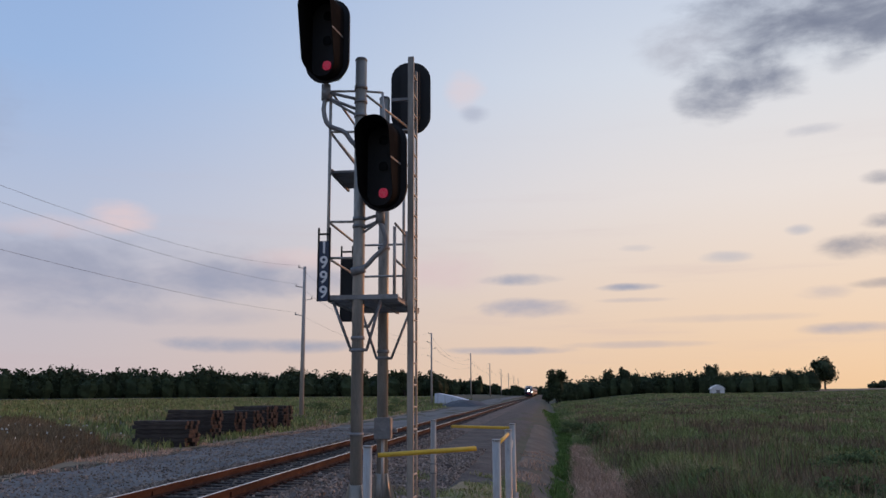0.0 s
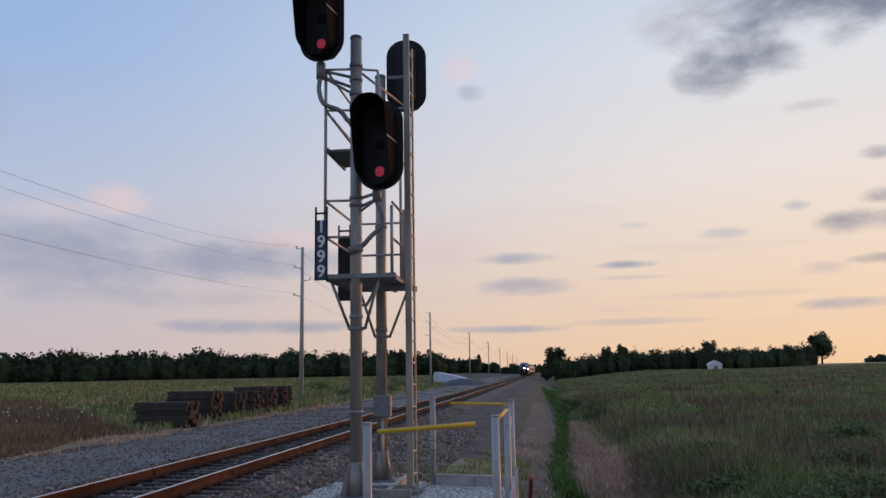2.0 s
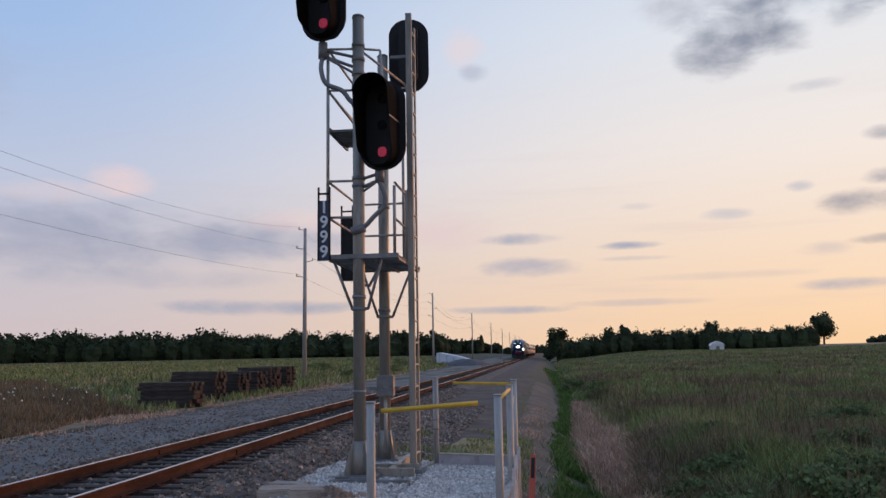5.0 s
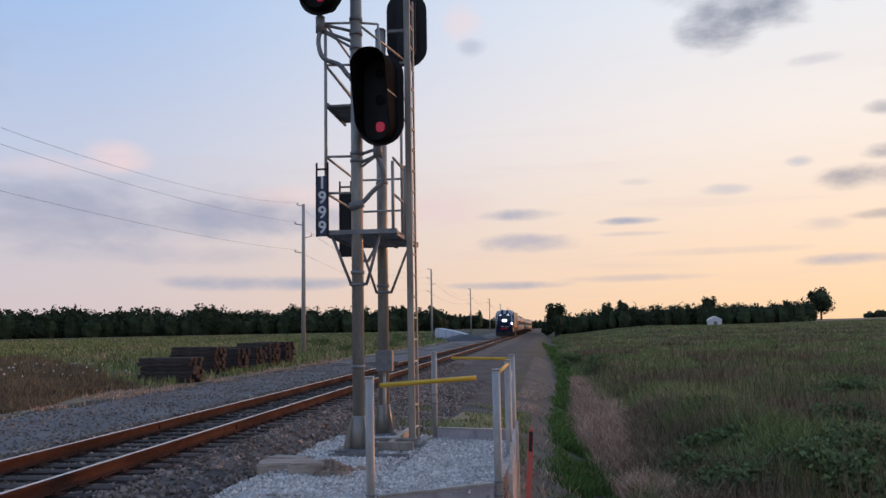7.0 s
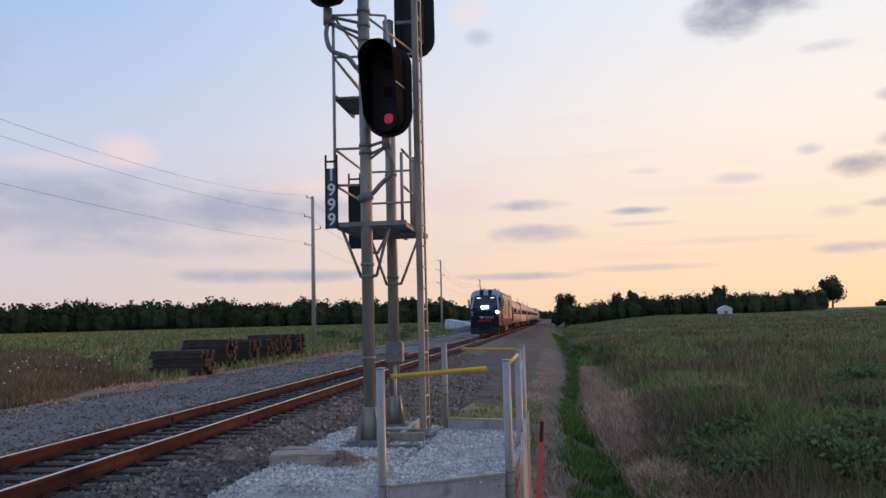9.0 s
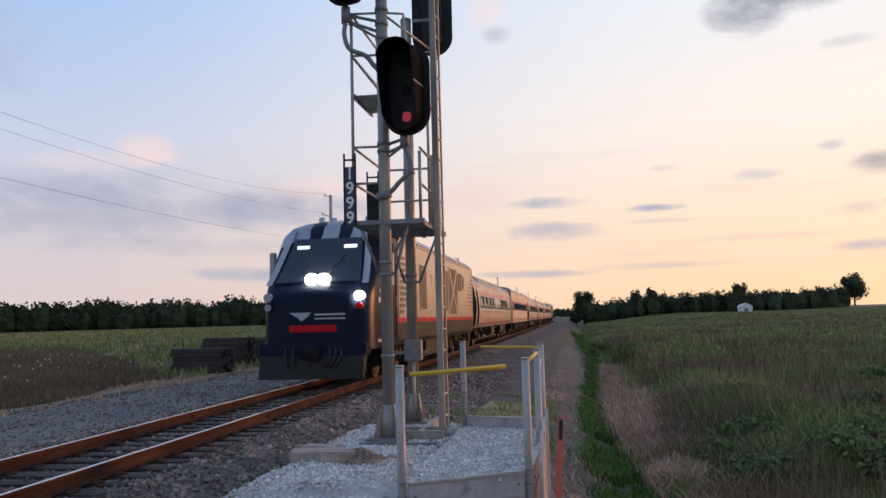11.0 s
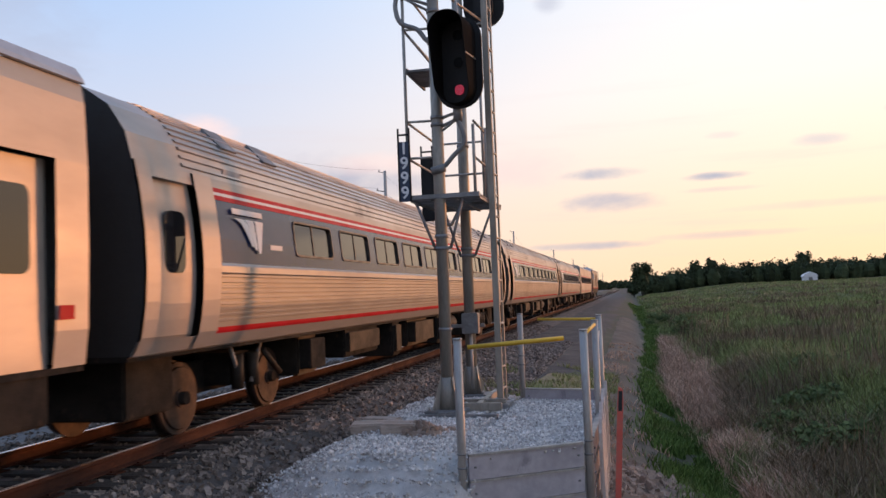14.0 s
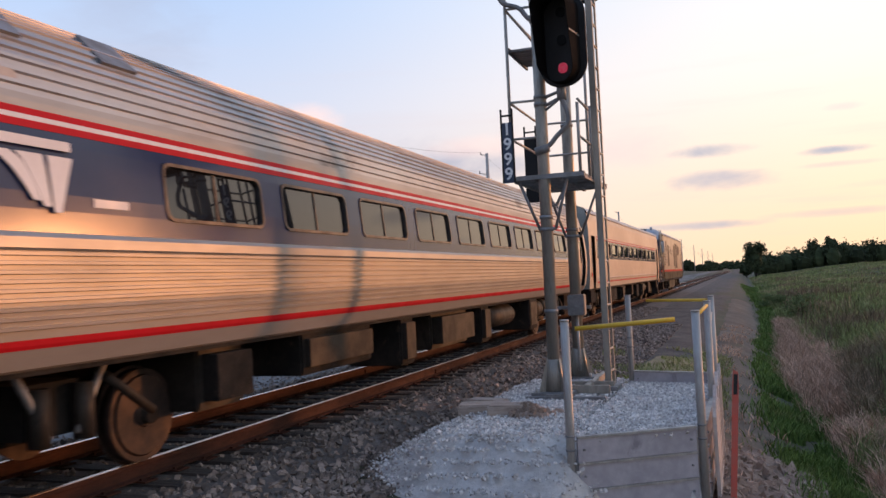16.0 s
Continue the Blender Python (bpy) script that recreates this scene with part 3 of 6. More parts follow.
def stones(name, count, place, size, mat, label, category):
    """Many small angular stones in one mesh; place gives x, y, z of their middles."""
    base = np.array([(-1, -1, -0.8), (1, -0.9, -0.8), (0.9, 1, -0.8), (-1, 0.8, -0.8), (-0.6, -0.7, 0.8), (0.7, -0.5, 0.9), (0.5, 0.7, 0.7), (-0.7, 0.5, 0.8)], float)
    quad = np.array([(3, 2, 1, 0), (4, 5, 6, 7), (0, 1, 5, 4), (1, 2, 6, 5), (2, 3, 7, 6), (3, 0, 4, 7)])
    c = place(count)
    k = len(c)
    q = rng.normal(size=(k, 3, 3))
    u, _, vt = np.linalg.svd(q)
    rot = u @ vt
    s = size * rng.uniform(0.5, 1.25, (k, 1, 1)) * rng.uniform(0.7, 1.2, (k, 1, 3))
    v = (base[None] + rng.normal(0, 0.22, (k, 8, 3))) * s
    v = np.einsum("kij,knj->kni", rot, v) + c[:, None, :]
    f = (quad[None] + (np.arange(k) * 8)[:, None, None]).reshape(-1, 4)
    return tagged(raw(name, v.reshape(-1, 3).tolist(), f.tolist(), mat), label, category, kind="stuff")


def ballast_place(k):
    y = 2.0 + 42 * rng.random(k) ** 1.6
    u = rng.uniform(-3.1, 2.9, k)
    on = (np.abs(np.abs(u) - 0.7525) > 0.12)
    z = np.where(np.abs(u) < 1.3, -0.235, -0.215) + np.where(np.abs(u) < 1.95, 0.0, -(np.abs(u) - 1.95) * 0.3)
    tie_gap = np.abs(((y / 0.505 + 0.5) % 1.0) - 0.5) > 0.24
    keep = on & (tie_gap | (np.abs(u) > 1.3))
    return np.stack([TRACK_X + u, y, z + 0.005], -1)[keep]


def shoulder_place(k):
    y = 3.0 + 28 * rng.random(k) ** 1.5
    x = rng.uniform(-4.6, -2.2, k)
    keep = ~((x > -3.3) & (y > 6.6) & (y < 12.2))
    x, y = x[keep], y[keep]
    return np.stack([x, y, ground_z(x, y) + 0.02], -1)


stones("ballast_stones", 26000, ballast_place, 0.034, M["stone"], "loose grey and brown crushed ballast stones", "ballast")
stones("shoulder_stones", 16000, shoulder_place, 0.033, M["stone"], "loose dark crushed stones beside the ballast", "gravel")


def road_place(k):
    y = 8.0 + 45 * rng.random(k) ** 1.4
    x = rng.uniform(-14.8, -9.4, k)
    return np.stack([x, y, ground_z(x, y) + 0.015], -1)


stones("road_stones", 9000, road_place, 0.026, M["stone"], "loose grey stones on the service road", "gravel")


# ---- gravel pad with its retaining panels ----
def build_pad():
    x0, x1, y0, y1, zt = PAD
    cols, rows_n = 26, 36
    verts, faces = [], []
    for j in range(rows_n + 1):
        for i in range(cols + 1):
            u, v = i / cols, j / rows_n
            y = 6.2 + (y1 - 6.2) * v
            x = x0 - 0.9 + (x1 - (x0 - 0.9)) * u
            # spills towards the track and, in front of the panels, towards the viewer
            wob = 0.25 * noise.noise((x * 1.3, y * 0.9, 3.0))
            h = zt - 0.5 * float(1 - step(x - x0 - wob, -0.75, 0.5))
            behind = x > -1.64 and y > 7.68 + (x + 1.66) * 0.6
            if not behind:
                h -= 0.66 * float(1 - step(min(y, 7.6 if x > -1.9 else 9.0) + 0.4 * wob, 6.5, 8.0)) + (0.6 * float(step(x, -1.75, -1.2)) if y < 9 else 0)
            verts.append((x, y, h + 0.006 * noise.noise((x * 2.3, y * 2.3, 0))))
    for j in range(rows_n):
        for i in range(cols):
            k = j * (cols + 1) + i
            faces.append((k, k + 1, k + cols + 2, k + cols + 1))
    pad = raw("gravel_pad", verts, faces, M["chip"], smooth=True)
    tagged(pad, "pale crushed stone pad round the signal", "gravel pad", kind="structure")
    return np.array(verts)


pad_verts = build_pad()


def pad_place(k):
    i = rng.integers(0, len(pad_verts), k)
    p = pad_verts[i] + np.stack([rng.uniform(-0.16, 0.16, k), rng.uniform(-0.16, 0.16, k), np.full(k, 0.004)], -1)
    keep = (p[:, 2] > -0.6) & (p[:, 0] < PAD[1] - 0.03)
    return p[keep]


stones("pad_stones", 22000, pad_place, 0.014, M["chip_stone"], "loose pale crushed stone chips", "gravel")


def fence_post(x, y, z0, z1, name="post", parent=None):
    ob = part(name, tube(bmesh.new(), (x, y, z0), (x, y, z1), 0.041, 14), M["galv"], parent, "round galvanised steel post")
    part("cap", tube(bmesh.new(), (x, y, z1), (x, y, z1 + 0.016), 0.045, 14), M["galv"], ob)
    for z in (z0 + 0.62, z0 + 0.75):
        part("clamp", tube(bmesh.new(), (x, y, z), (x, y, z + 0.018), 0.047, 12), M["galv_dark"], ob)
    return ob


def build_guard():
    g = thing("guard_rail", "galvanised steel guard rail with yellow bars round the signal pad", "guard rail")
    a, b, c, d = (-1.63, 7.6), (-0.49, 8.3), (-1.6, 11.9), (-0.46, 11.6)
    fence_post(*a, -0.62, 1.205, parent=g)
    fence_post(*b, -0.62, 1.225, parent=g)
    fence_post(*c, -0.05, 1.30, parent=g)
    fence_post(-0.45, 10.0, -0.62, 1.25, parent=g)
    fence_post(*d, -0.62, 1.26, parent=g)
    part("bar", tube(bmesh.new(), (-1.53, 7.58, 1.135), (-0.64, 7.72, 1.19), 0.022, 10), M["yellow"], g, "yellow painted swing bar")
    part("bar", tube(bmesh.new(), (-0.47, 8.3, 1.2), (-0.45, 9.95, 1.21), 0.02, 10), M["yellow"], g, "yellow painted rail")
    part("bar", tube(bmesh.new(), (-1.33, 11.8, 1.23), (-0.5, 11.6, 1.215), 0.02, 10), M["yellow"], g, "yellow painted swing bar")
    part("brace", tube(bmesh.new(), (-0.45, 10.0, 0.8), (-0.46, 11.5, 1.05), 0.012, 8), M["galv"], g)

    def boards(name, p, q, top, count, tall, label):
        w = thing(name, label, "retaining wall")
        p, q = Vector((*p, 0)), Vector((*q, 0))
        ang, ln = math.degrees(math.atan2((q - p).y, (q - p).x)), (q - p).length
        for k in range(count):
            z1 = top - k * tall
            bm = box(bmesh.new(), 0.0, ln, -0.018, 0.018, z1 - tall + 0.006, z1, 0.004)
            pl = part("panel", bm, M["panel"], w, at=pose(p.x, p.y, 0, 0, 0, ang))
            # lips get their own steel to brighten them like edges that catch light
            part("lip", box(bmesh.new(), 0.0, ln, -0.034, 0.022, z1 - 0.018, z1 + 0.004), M["galv"], pl, "bent edge brightened as if lit")
            for s in (0.06, ln - 0.06):
                part("bolt", tube(bmesh.new(), (s, -0.036, z1 - tall / 2), (s, -0.018, z1 - tall / 2), 0.011, 8), M["galv_dark"], pl)
        return w
    boards("retaining_wall", (-1.57, 7.6), (-0.55, 8.26), 0.135, 4, 0.245, "grey stained steel panels that hold up the gravel pad")
    boards("retaining_wall", (-0.47, 8.4), (-0.43, 11.6), 0.16, 4, 0.245, "grey steel panels along the side of the gravel pad")
    boards("retaining_wall", (-1.56, 11.88), (-0.5, 11.62), 0.24, 2, 0.22, "low grey steel panel behind the gravel pad")
    # split planks leaning on the outside
    for i, (y, lean, h) in enumerate(((8.5, 6, 0.34), (8.75, 3, 0.46), (9.05, -4, 0.30), (9.4, 5, 0.52), (9.85, -2, 0.42), (10.4, 3, 0.5))):
        bm = prism(bmesh.new(), [(0, -0.65), (0.17, -0.65), (0.17, h - 0.1), (0.12, h - 0.02), (0.07, h - 0.07), (0.0, h - 0.16)], 0, -0.018, 0.018)
        tagged(part("plank", bm, M["palewood"], at=pose(-0.375, y, 0, lean, 0, 0)), "pale split plank leaning on the retaining wall", "plank", "planks by the wall")


build_guard()


def build_stake():
    s = thing("marker_stake", "faded orange flexible marker stake in the dirt", "marker stake", at=pose(-0.20, 8.5, 0.0, 0, 4, 0))
    part("blade", prism(bmesh.new(), [(-0.028, -0.75), (0.028, -0.75), (0.03, 0.5), (0.022, 0.62), (-0.022, 0.64), (-0.03, 0.5)], 1, -0.008, 0.008), M["stake"], s)
    part("label_plate", box(bmesh.new(), -0.018, 0.018, -0.0125, -0.0085, 0.40, 0.60), M["rubber"], s, "dark sticker")


build_stake()


def timber(x, y, z, rz, lx, ly, lz, mat="wood"):
    ob = part("timber", box(bmesh.new(), -lx / 2, lx / 2, -ly / 2, ly / 2, 0, lz, 0.02), M[mat], at=pose(x, y, z, 0, 0, rz))
    return tagged(ob, "cut weathered timber block half sunk in the gravel", "timber", "timbers on the pad")


timber(-3.02, 9.4, 0.03, 14, 0.62, 0.34, 0.13)
timber(-2.66, 9.1, 0.0, 8, 0.42, 0.30, 0.20)
timber(-3.12, 9.85, 0.05, -12, 0.5, 0.26, 0.09)
timber(-2.35, 10.25, 0.05, 4, 0.26, 0.22, 0.10, "galv_dark")


def rubble_place(k):
    x, y = rng.normal(-2.42, 0.12, k), rng.normal(9.1, 0.13, k)
    return np.stack([x, y, np.full(k, PAD[4]) + 0.13 * np.exp(-((x + 2.42) ** 2 + (y - 9.1) ** 2) / 0.03) * rng.random(k)], -1)


stones("rubble", 260, rubble_place, 0.035, M["tanrock"], "small heap of tan broken rubble", "rubble")


def rock_place(k):
    x, y = rng.uniform(-0.4, 0.85, k), 6.2 + 5.2 * rng.random(k)
    return np.stack([x, y, ground_z(x, y) + 0.03], -1)


stones("bank_rocks", 1700, rock_place, 0.06, M["tanrock"], "broken brown rocks on the dirt bank", "rocks")


# ---- signal ----
def rounded(w, h, r, n=6):
    """Outline of a plate with round corners, about its middle."""
    out = []
    for cx, cz, a0 in ((w / 2 - r, h / 2 - r, 0), (-w / 2 + r, h / 2 - r, 90), (-w / 2 + r, -h / 2 + r, 180), (w / 2 - r, -h / 2 + r, 270)):
        for k in range(n + 1):
            a = radians(a0 + 90 * k / n)
            out.append((cx + r * math.cos(a), cz + r * math.sin(a)))
    return out


def signal_head(name, at, lit, label, hooded=True):
    """A three-light head that faces -y: round-ended backplate, housing, and one long hood round all the lights."""
    h = thing(name, label, "railway signal", "railway signals", at=at)
    part("backplate", prism(bmesh.new(), rounded(0.64, 1.20, 0.29, 8), 1, -0.012, 0.012), M["black"], h, "black round-ended backplate")
    part("housing", prism(bmesh.new(), rounded(0.30, 1.0, 0.12, 5), 1, 0.012, 0.22), M["black"], h)
    for k, z in enumerate((0.36, 0.0, -0.36)):
        on = lit and k == 2
        part("lens", prism(bmesh.new(), [(u, v + z) for u, v in rounded(0.12, 0.13, 0.05, 4)], 1, -0.03, -0.013), M["red_lamp" if on else "dead_lamp"], h, "glowing red lens" if on else "dark lens")
    if hooded:
        bm = bmesh.new()
        out, inn = rounded(0.47, 1.13, 0.22, 8), rounded(0.455, 1.115, 0.213, 8)

        def reach(v):
            return -0.12 - 0.36 * min(1.0, max(0.0, (v + 0.58) / 0.5)) ** 0.7
        loops = [[bm.verts.new((u, y if y is not None else reach(v), v)) for u, v in ring] for ring, y in ((out, -0.012), (out, None), (inn, None), (inn, -0.012))]
        k = len(out)
        for a, b in zip(loops, loops[1:]):
            for q in range(k):
                bm.faces.new((a[q], a[(q + 1) % k], b[(q + 1) % k], b[q]))
        bmesh.ops.recalc_face_normals(bm, faces=bm.faces[:])
        hood = part("hood", bm, M["hood"], h, "long black hood round the lights")
        part("seam", box(bmesh.new(), 0.2345, 0.241, -0.40, -0.03, 0.0, 0.02), M["galv_dark"], hood)
    return h


def signal_post(name, x, y, z0, z1, r, label):
    s = thing(name, label, "signal mast", "signal masts")
    part("mast", tube(bmesh.new(), (x, y, z0 + 0.1), (x, y, z1), r, 20), M["mast"], s)
    part("cap", tube(bmesh.new(), (x, y, z1), (x, y, z1 + 0.03), r + 0.008, 20, r * 0.9), M["galv_dark"], s)
    base = bmesh.new()
    tube(base, (x, y, z0), (x, y, z0 + 0.42), r + 0.06, 16, r + 0.012)
    for k in range(4):
        a = radians(45 + 90 * k)
        dx, dy = math.cos(a), math.sin(a)
        vs = [base.verts.new((x + dx * u, y + dy * u, v)) for u, v in ((r, z0), (r + 0.17, z0), (r + 0.02, z0 + 0.46))]
        base.faces.new(vs)
    part("base", base, M["mast"], s, "flared cast base")
    part("base_plate", box(bmesh.new(), x - 0.26, x + 0.26, y - 0.26, y + 0.26, z0 - 0.06, z0 + 0.012, 0.006), M["galv_dark"], s)
    for dx in (-0.2, 0.2):
        for dy in (-0.2, 0.2):
            part("bolt", tube(bmesh.new(), (x + dx, y + dy, z0), (x + dx, y + dy, z0 + 0.07), 0.018, 8), M["galv"], s)
    return s


LX, LY, RX, RY = -2.40, 10.5, -2.44, 12.4
LADX, LADY = -1.78, 11.1
ZP = 2.92


def bars(name, lines, r, mat, parent, label=""):
    for p, q in lines:
        part(name, tube(bmesh.new(), p, q, r, 8), M[mat], parent, label)


def build_signal():
    m1 = signal_post("signal_mast", LX, LY, 0.14, 6.22, 0.078, "tall galvanised signal mast on a flared base")
    for z in (1.16, 2.22, 2.38, 3.86, 3.96, 5.22, 5.40, 5.60, 5.80):
        part("band", tube(bmesh.new(), (LX, LY, z), (LX, LY, z + 0.045), 0.09, 18), M["galv_dark"], m1)
    m2 = signal_post("signal_mast", RX, RY, 0.10, 6.36, 0.082, "galvanised signal mast behind the first, warm in the low sun")
    for z in (2.2, 2.3, 3.9, 5.3):
        part("band", tube(bmesh.new(), (RX, RY, z), (RX, RY, z + 0.045), 0.094, 18), M["galv_dark"], m2)
    jb = thing("junction_box", "grey steel junction box clamped to the mast", "junction box")
    part("body", box(bmesh.new(), -2.52, -2.27, 12.15, 12.33, 1.03, 1.34, 0.012), M["galv_dark"], jb)
    part("conduit", tube(bmesh.new(), (-2.40, 12.24, 0.2), (-2.40, 12.24, 1.03), 0.025, 8), M["galv"], jb)
    part("strap", box(bmesh.new(), -2.72, -2.2, 12.33, 12.36, 1.12, 1.17), M["galv_dark"], jb)

    # heads on bracket arms from the first mast
    h1 = signal_head("railway_signal", pose(-2.83, 10.32, 6.45, 0, 0, -9), True, "black three-light signal head showing red, on a high bracket")
    h2 = signal_head("railway_signal", pose(-2.035, 10.32, 4.64, 0, 0, -9), True, "black three-light signal head showing red, on a low bracket")
    signal_head("railway_signal", pose(-2.04, 12.55, 6.42, 0, 0, 186), False, "black signal head seen from behind, facing away")
    for head, cx, cz, out in ((h1, -2.87, 5.70, -1), (h2, -2.10, 3.96, 1)):
        b = thing("signal_bracket", "grey pipe bracket and cable conduit that carry a signal head", "bracket", "signal brackets")
        part("collar", tube(bmesh.new(), (cx, 10.42, cz - 0.06), (cx, 10.42, cz + 0.16), 0.062, 16), M["galv_dark"], b)
        part("stem", tube(bmesh.new(), (cx, 10.42, cz + 0.1), (cx, 10.42, cz + 0.36), 0.035, 12), M["galv_dark"], b)
        part("arm", tube(bmesh.new(), (cx, 10.42, cz + 0.06), (LX, LY, cz + 0.0 if out > 0 else cz - 0.05), 0.022, 8), M["galv_dark"], b)
        part("arm", tube(bmesh.new(), (cx, 10.42, cz - 0.02), (LX, LY, cz - 0.20 if out < 0 else cz - 0.12), 0.022, 8), M["galv_dark"], b)
        part("arm", tube(bmesh.new(), (cx, 10.42, cz - 0.02), (LX, LY, cz - 0.30 if out < 0 else cz - 0.2), 0.018, 8), M["galv_dark"], b)
        w = 0.02
        if out < 0:
            pts = [(cx, 10.40, cz - 0.05), (cx - w, 10.40, cz - 0.22), (cx + 0.05, 10.40, cz - 0.42), (cx + 0.26, 10.42, cz - 0.52), (LX - 0.1, 10.44, cz - 0.66), (LX - 0.02, 10.44, cz - 0.72)]
        else:
            pts = [(cx, 10.40, cz - 0.05), (cx + 0.07, 10.38, cz - 0.22), (cx + 0.07, 10.38, cz - 0.38), (cx - 0.08, 10.40, cz - 0.52), (LX + 0.12, 10.42, cz - 0.62), (LX + 0.03, 10.42, cz - 0.68)]
        part("conduit", hose(bmesh.new(), pts, 0.032), M["galv_dark"], b, "curved dark cable conduit")
        part("fitting", tube(bmesh.new(), (LX - 0.08, 10.42, cz - 0.70), (LX + 0.1, 10.42, cz - 0.66), 0.055, 12), M["galv_dark"], b)

    # service platform and railings
    pf = thing("service_platform", "galvanised steel service platform with railings on the masts", "service platform")
    for y in (10.42, 12.22):
        part("edge_beam", box(bmesh.new(), -2.80, -1.86, y, y + 0.06, ZP - 0.02, ZP + 0.04), M["galv_dark"], pf)
    for k in range(17):
        y = 10.52 + k * 0.102
        part("slat", box(bmesh.new(), -2.80, -1.86, y, y + 0.05, ZP - 0.012, ZP + 0.02), M["galv_dark"], pf)
    for x in (-2.80, -2.52, -2.2, -1.90):
        part("joist", box(bmesh.new(), x, x + 0.04, 10.48, 12.22, ZP - 0.045, ZP - 0.014), M["galv_dark"], pf)
    for k in range(9):
        y = 10.52 + k * 0.1
        part("upper_slat", box(bmesh.new(), -2.78, -2.46, y, y + 0.075, 4.64, 4.67), M["galv_dark"], pf)
    for x in (-2.81, -2.46):
        part("upper_joist", box(bmesh.new(), x, x + 0.03, 10.5, 11.5, 4.62, 4.69), M["galv_dark"], pf)
    x0, x1, y0, y1 = -2.81, -1.95, 10.46, 12.25
    bars("railing_post", [((x0, y0, ZP), (x0, y0, 5.78)), ((x0, y1, ZP), (x0, y1, 5.78)), ((x1, y1, ZP), (x1, y1, 5.78)), ((-2.10, y1, ZP), (-2.10, y1, 5.5)),
                          ((x1 + 0.02, 11.5, ZP), (x1 + 0.02, 11.5, 4.0)), ((x1, y0 + 0.2, ZP), (x1, y0 + 0.2, 3.9))], 0.022, "galv", pf)
    rails = []
    for z in (3.46, 3.95, 5.20, 5.78):
        rails += [((x0, y0, z), (x0, y1, z)), ((x0, y1, z), (x1, y1, z))]
        rails += [((x0, y0, z), (LX - 0.05, LY, z))]
        if z < 4:
            rails += [((x1, y1, z), (x1, 10.7, z))]
    rails += [((x0, y0, 4.66), (x0, 11.5, 4.66)), ((x0, y0, 5.2), (-2.45, 11.4, 4.7)), ((LX, LY, 5.78), (-2.0, 12.2, 5.78)), ((-2.0, 12.2, 5.78), (LADX, LADY, 5.9)),
              ((LX, LY, 5.78), (-2.12, 10.6, 5.78)), ((-2.12, 10.6, 5.78), (-2.06, 10.62, 5.0))]
    bars("railing", rails, 0.017, "galv", pf)
    bars("brace", [((-2.74, LY, ZP - 0.03), (LX - 0.09, LY, 2.25)), ((-2.10, LY, ZP - 0.03), (LX + 0.12, LY, 2.25)), ((LX - 0.11, LY, 2.25), (LX + 0.13, LY, 2.25)),
                   ((-2.76, RY, ZP - 0.03), (RX - 0.1, RY, 2.22)), ((-2.04, RY, ZP - 0.03), (RX + 0.13, RY, 2.22)), ((RX - 0.11, RY, 2.22), (RX + 0.14, RY, 2.22)),
                   ((LX - 0.14, 11.0, ZP - 0.03), (LX - 0.06, 10.6, 2.56)), ((LX + 0.2, 11.0, ZP - 0.03), (LX + 0.12, 10.6, 2.56)), ((LX - 0.08, 10.58, 2.56), (LX + 0.14, 10.58, 2.56))], 0.02, "galv_dark", pf)

    ld = thing("ladder", "tall galvanised steel ladder beside the masts", "ladder")
    part("stile", prism(bmesh.new(), [(-1.848, LADY - 0.008), (-1.764, LADY - 0.008), (-1.764, LADY + 0.05), (-1.772, LADY + 0.05), (-1.772, LADY), (-1.84, LADY), (-1.84, LADY + 0.05), (-1.848, LADY + 0.05)], 2, 0.1, 6.5), M["mast"], ld, "wide channel-section stile")
    part("stile", box(bmesh.new(), -1.786, -1.762, LADY + 0.30, LADY + 0.36, 0.1, 6.4), M["mast"], ld)
    for k in range(21):
        z = 0.32 + 0.297 * k
        part("rung", tube(bmesh.new(), (-1.785, LADY, z), (-1.775, LADY + 0.34, z), 0.015, 8), M["galv"], ld)
    for z in (2.9, 4.6, 5.9):
        part("stay", box(bmesh.new(), LADX - 0.32, LADX - 0.04, LADY + 0.1, LADY + 0.14, z - 0.02, z + 0.02), M["galv_dark"], ld)
    part("foot", box(bmesh.new(), LADX - 0.12, LADX + 0.14, LADY - 0.1, LADY + 0.46, 0.06, 0.1), M["galv_dark"], ld)

    fd = thing("signal_foundation", "concrete and steel footing under the signal masts", "foundation")
    part("sill", box(bmesh.new(), -2.72, -1.70, 10.16, 10.24, 0.05, 0.12, 0.008), M["galv_dark"], fd)
    part("sill", box(bmesh.new(), -2.2, -1.66, 10.9, 11.35, 0.06, 0.14, 0.01), M["galv_dark"], fd)
    part("pier", box(bmesh.new(), -2.75, -2.05, 10.3, 12.8, -0.1, 0.085, 0.02), M["panel"], fd)
    for y in (10.62, 11.02):
        part("beam", box(bmesh.new(), -2.42, -1.72, y, y + 0.07, 0.10, 0.20, 0.006), M["mast"], fd, "weathered steel channel between mast and ladder")
    part("beam", box(bmesh.new(), -2.08, -2.0, 10.69, 12.3, 0.10, 0.19, 0.006), M["mast"], fd, "weathered steel channel between mast and ladder")

    for nm, (sx, sy), z0, z1, digits in (("number_sign", (-2.845, 10.40), 2.88, 3.86, True), ("number_sign", (-2.90, 11.9), 2.74, 3.88, False)):
        s = thing(nm, "dark blue upright sign with white numerals 1999" if digits else "dark upright sign seen from behind", "number sign")
        w = 0.075 if digits else 0.085
        part("plate", box(bmesh.new(), sx - w + 0.01, sx + w - 0.01, sy - 0.004, sy + 0.004, z0, z1 - 0.18), M["navy_sign" if digits else "black"], s)
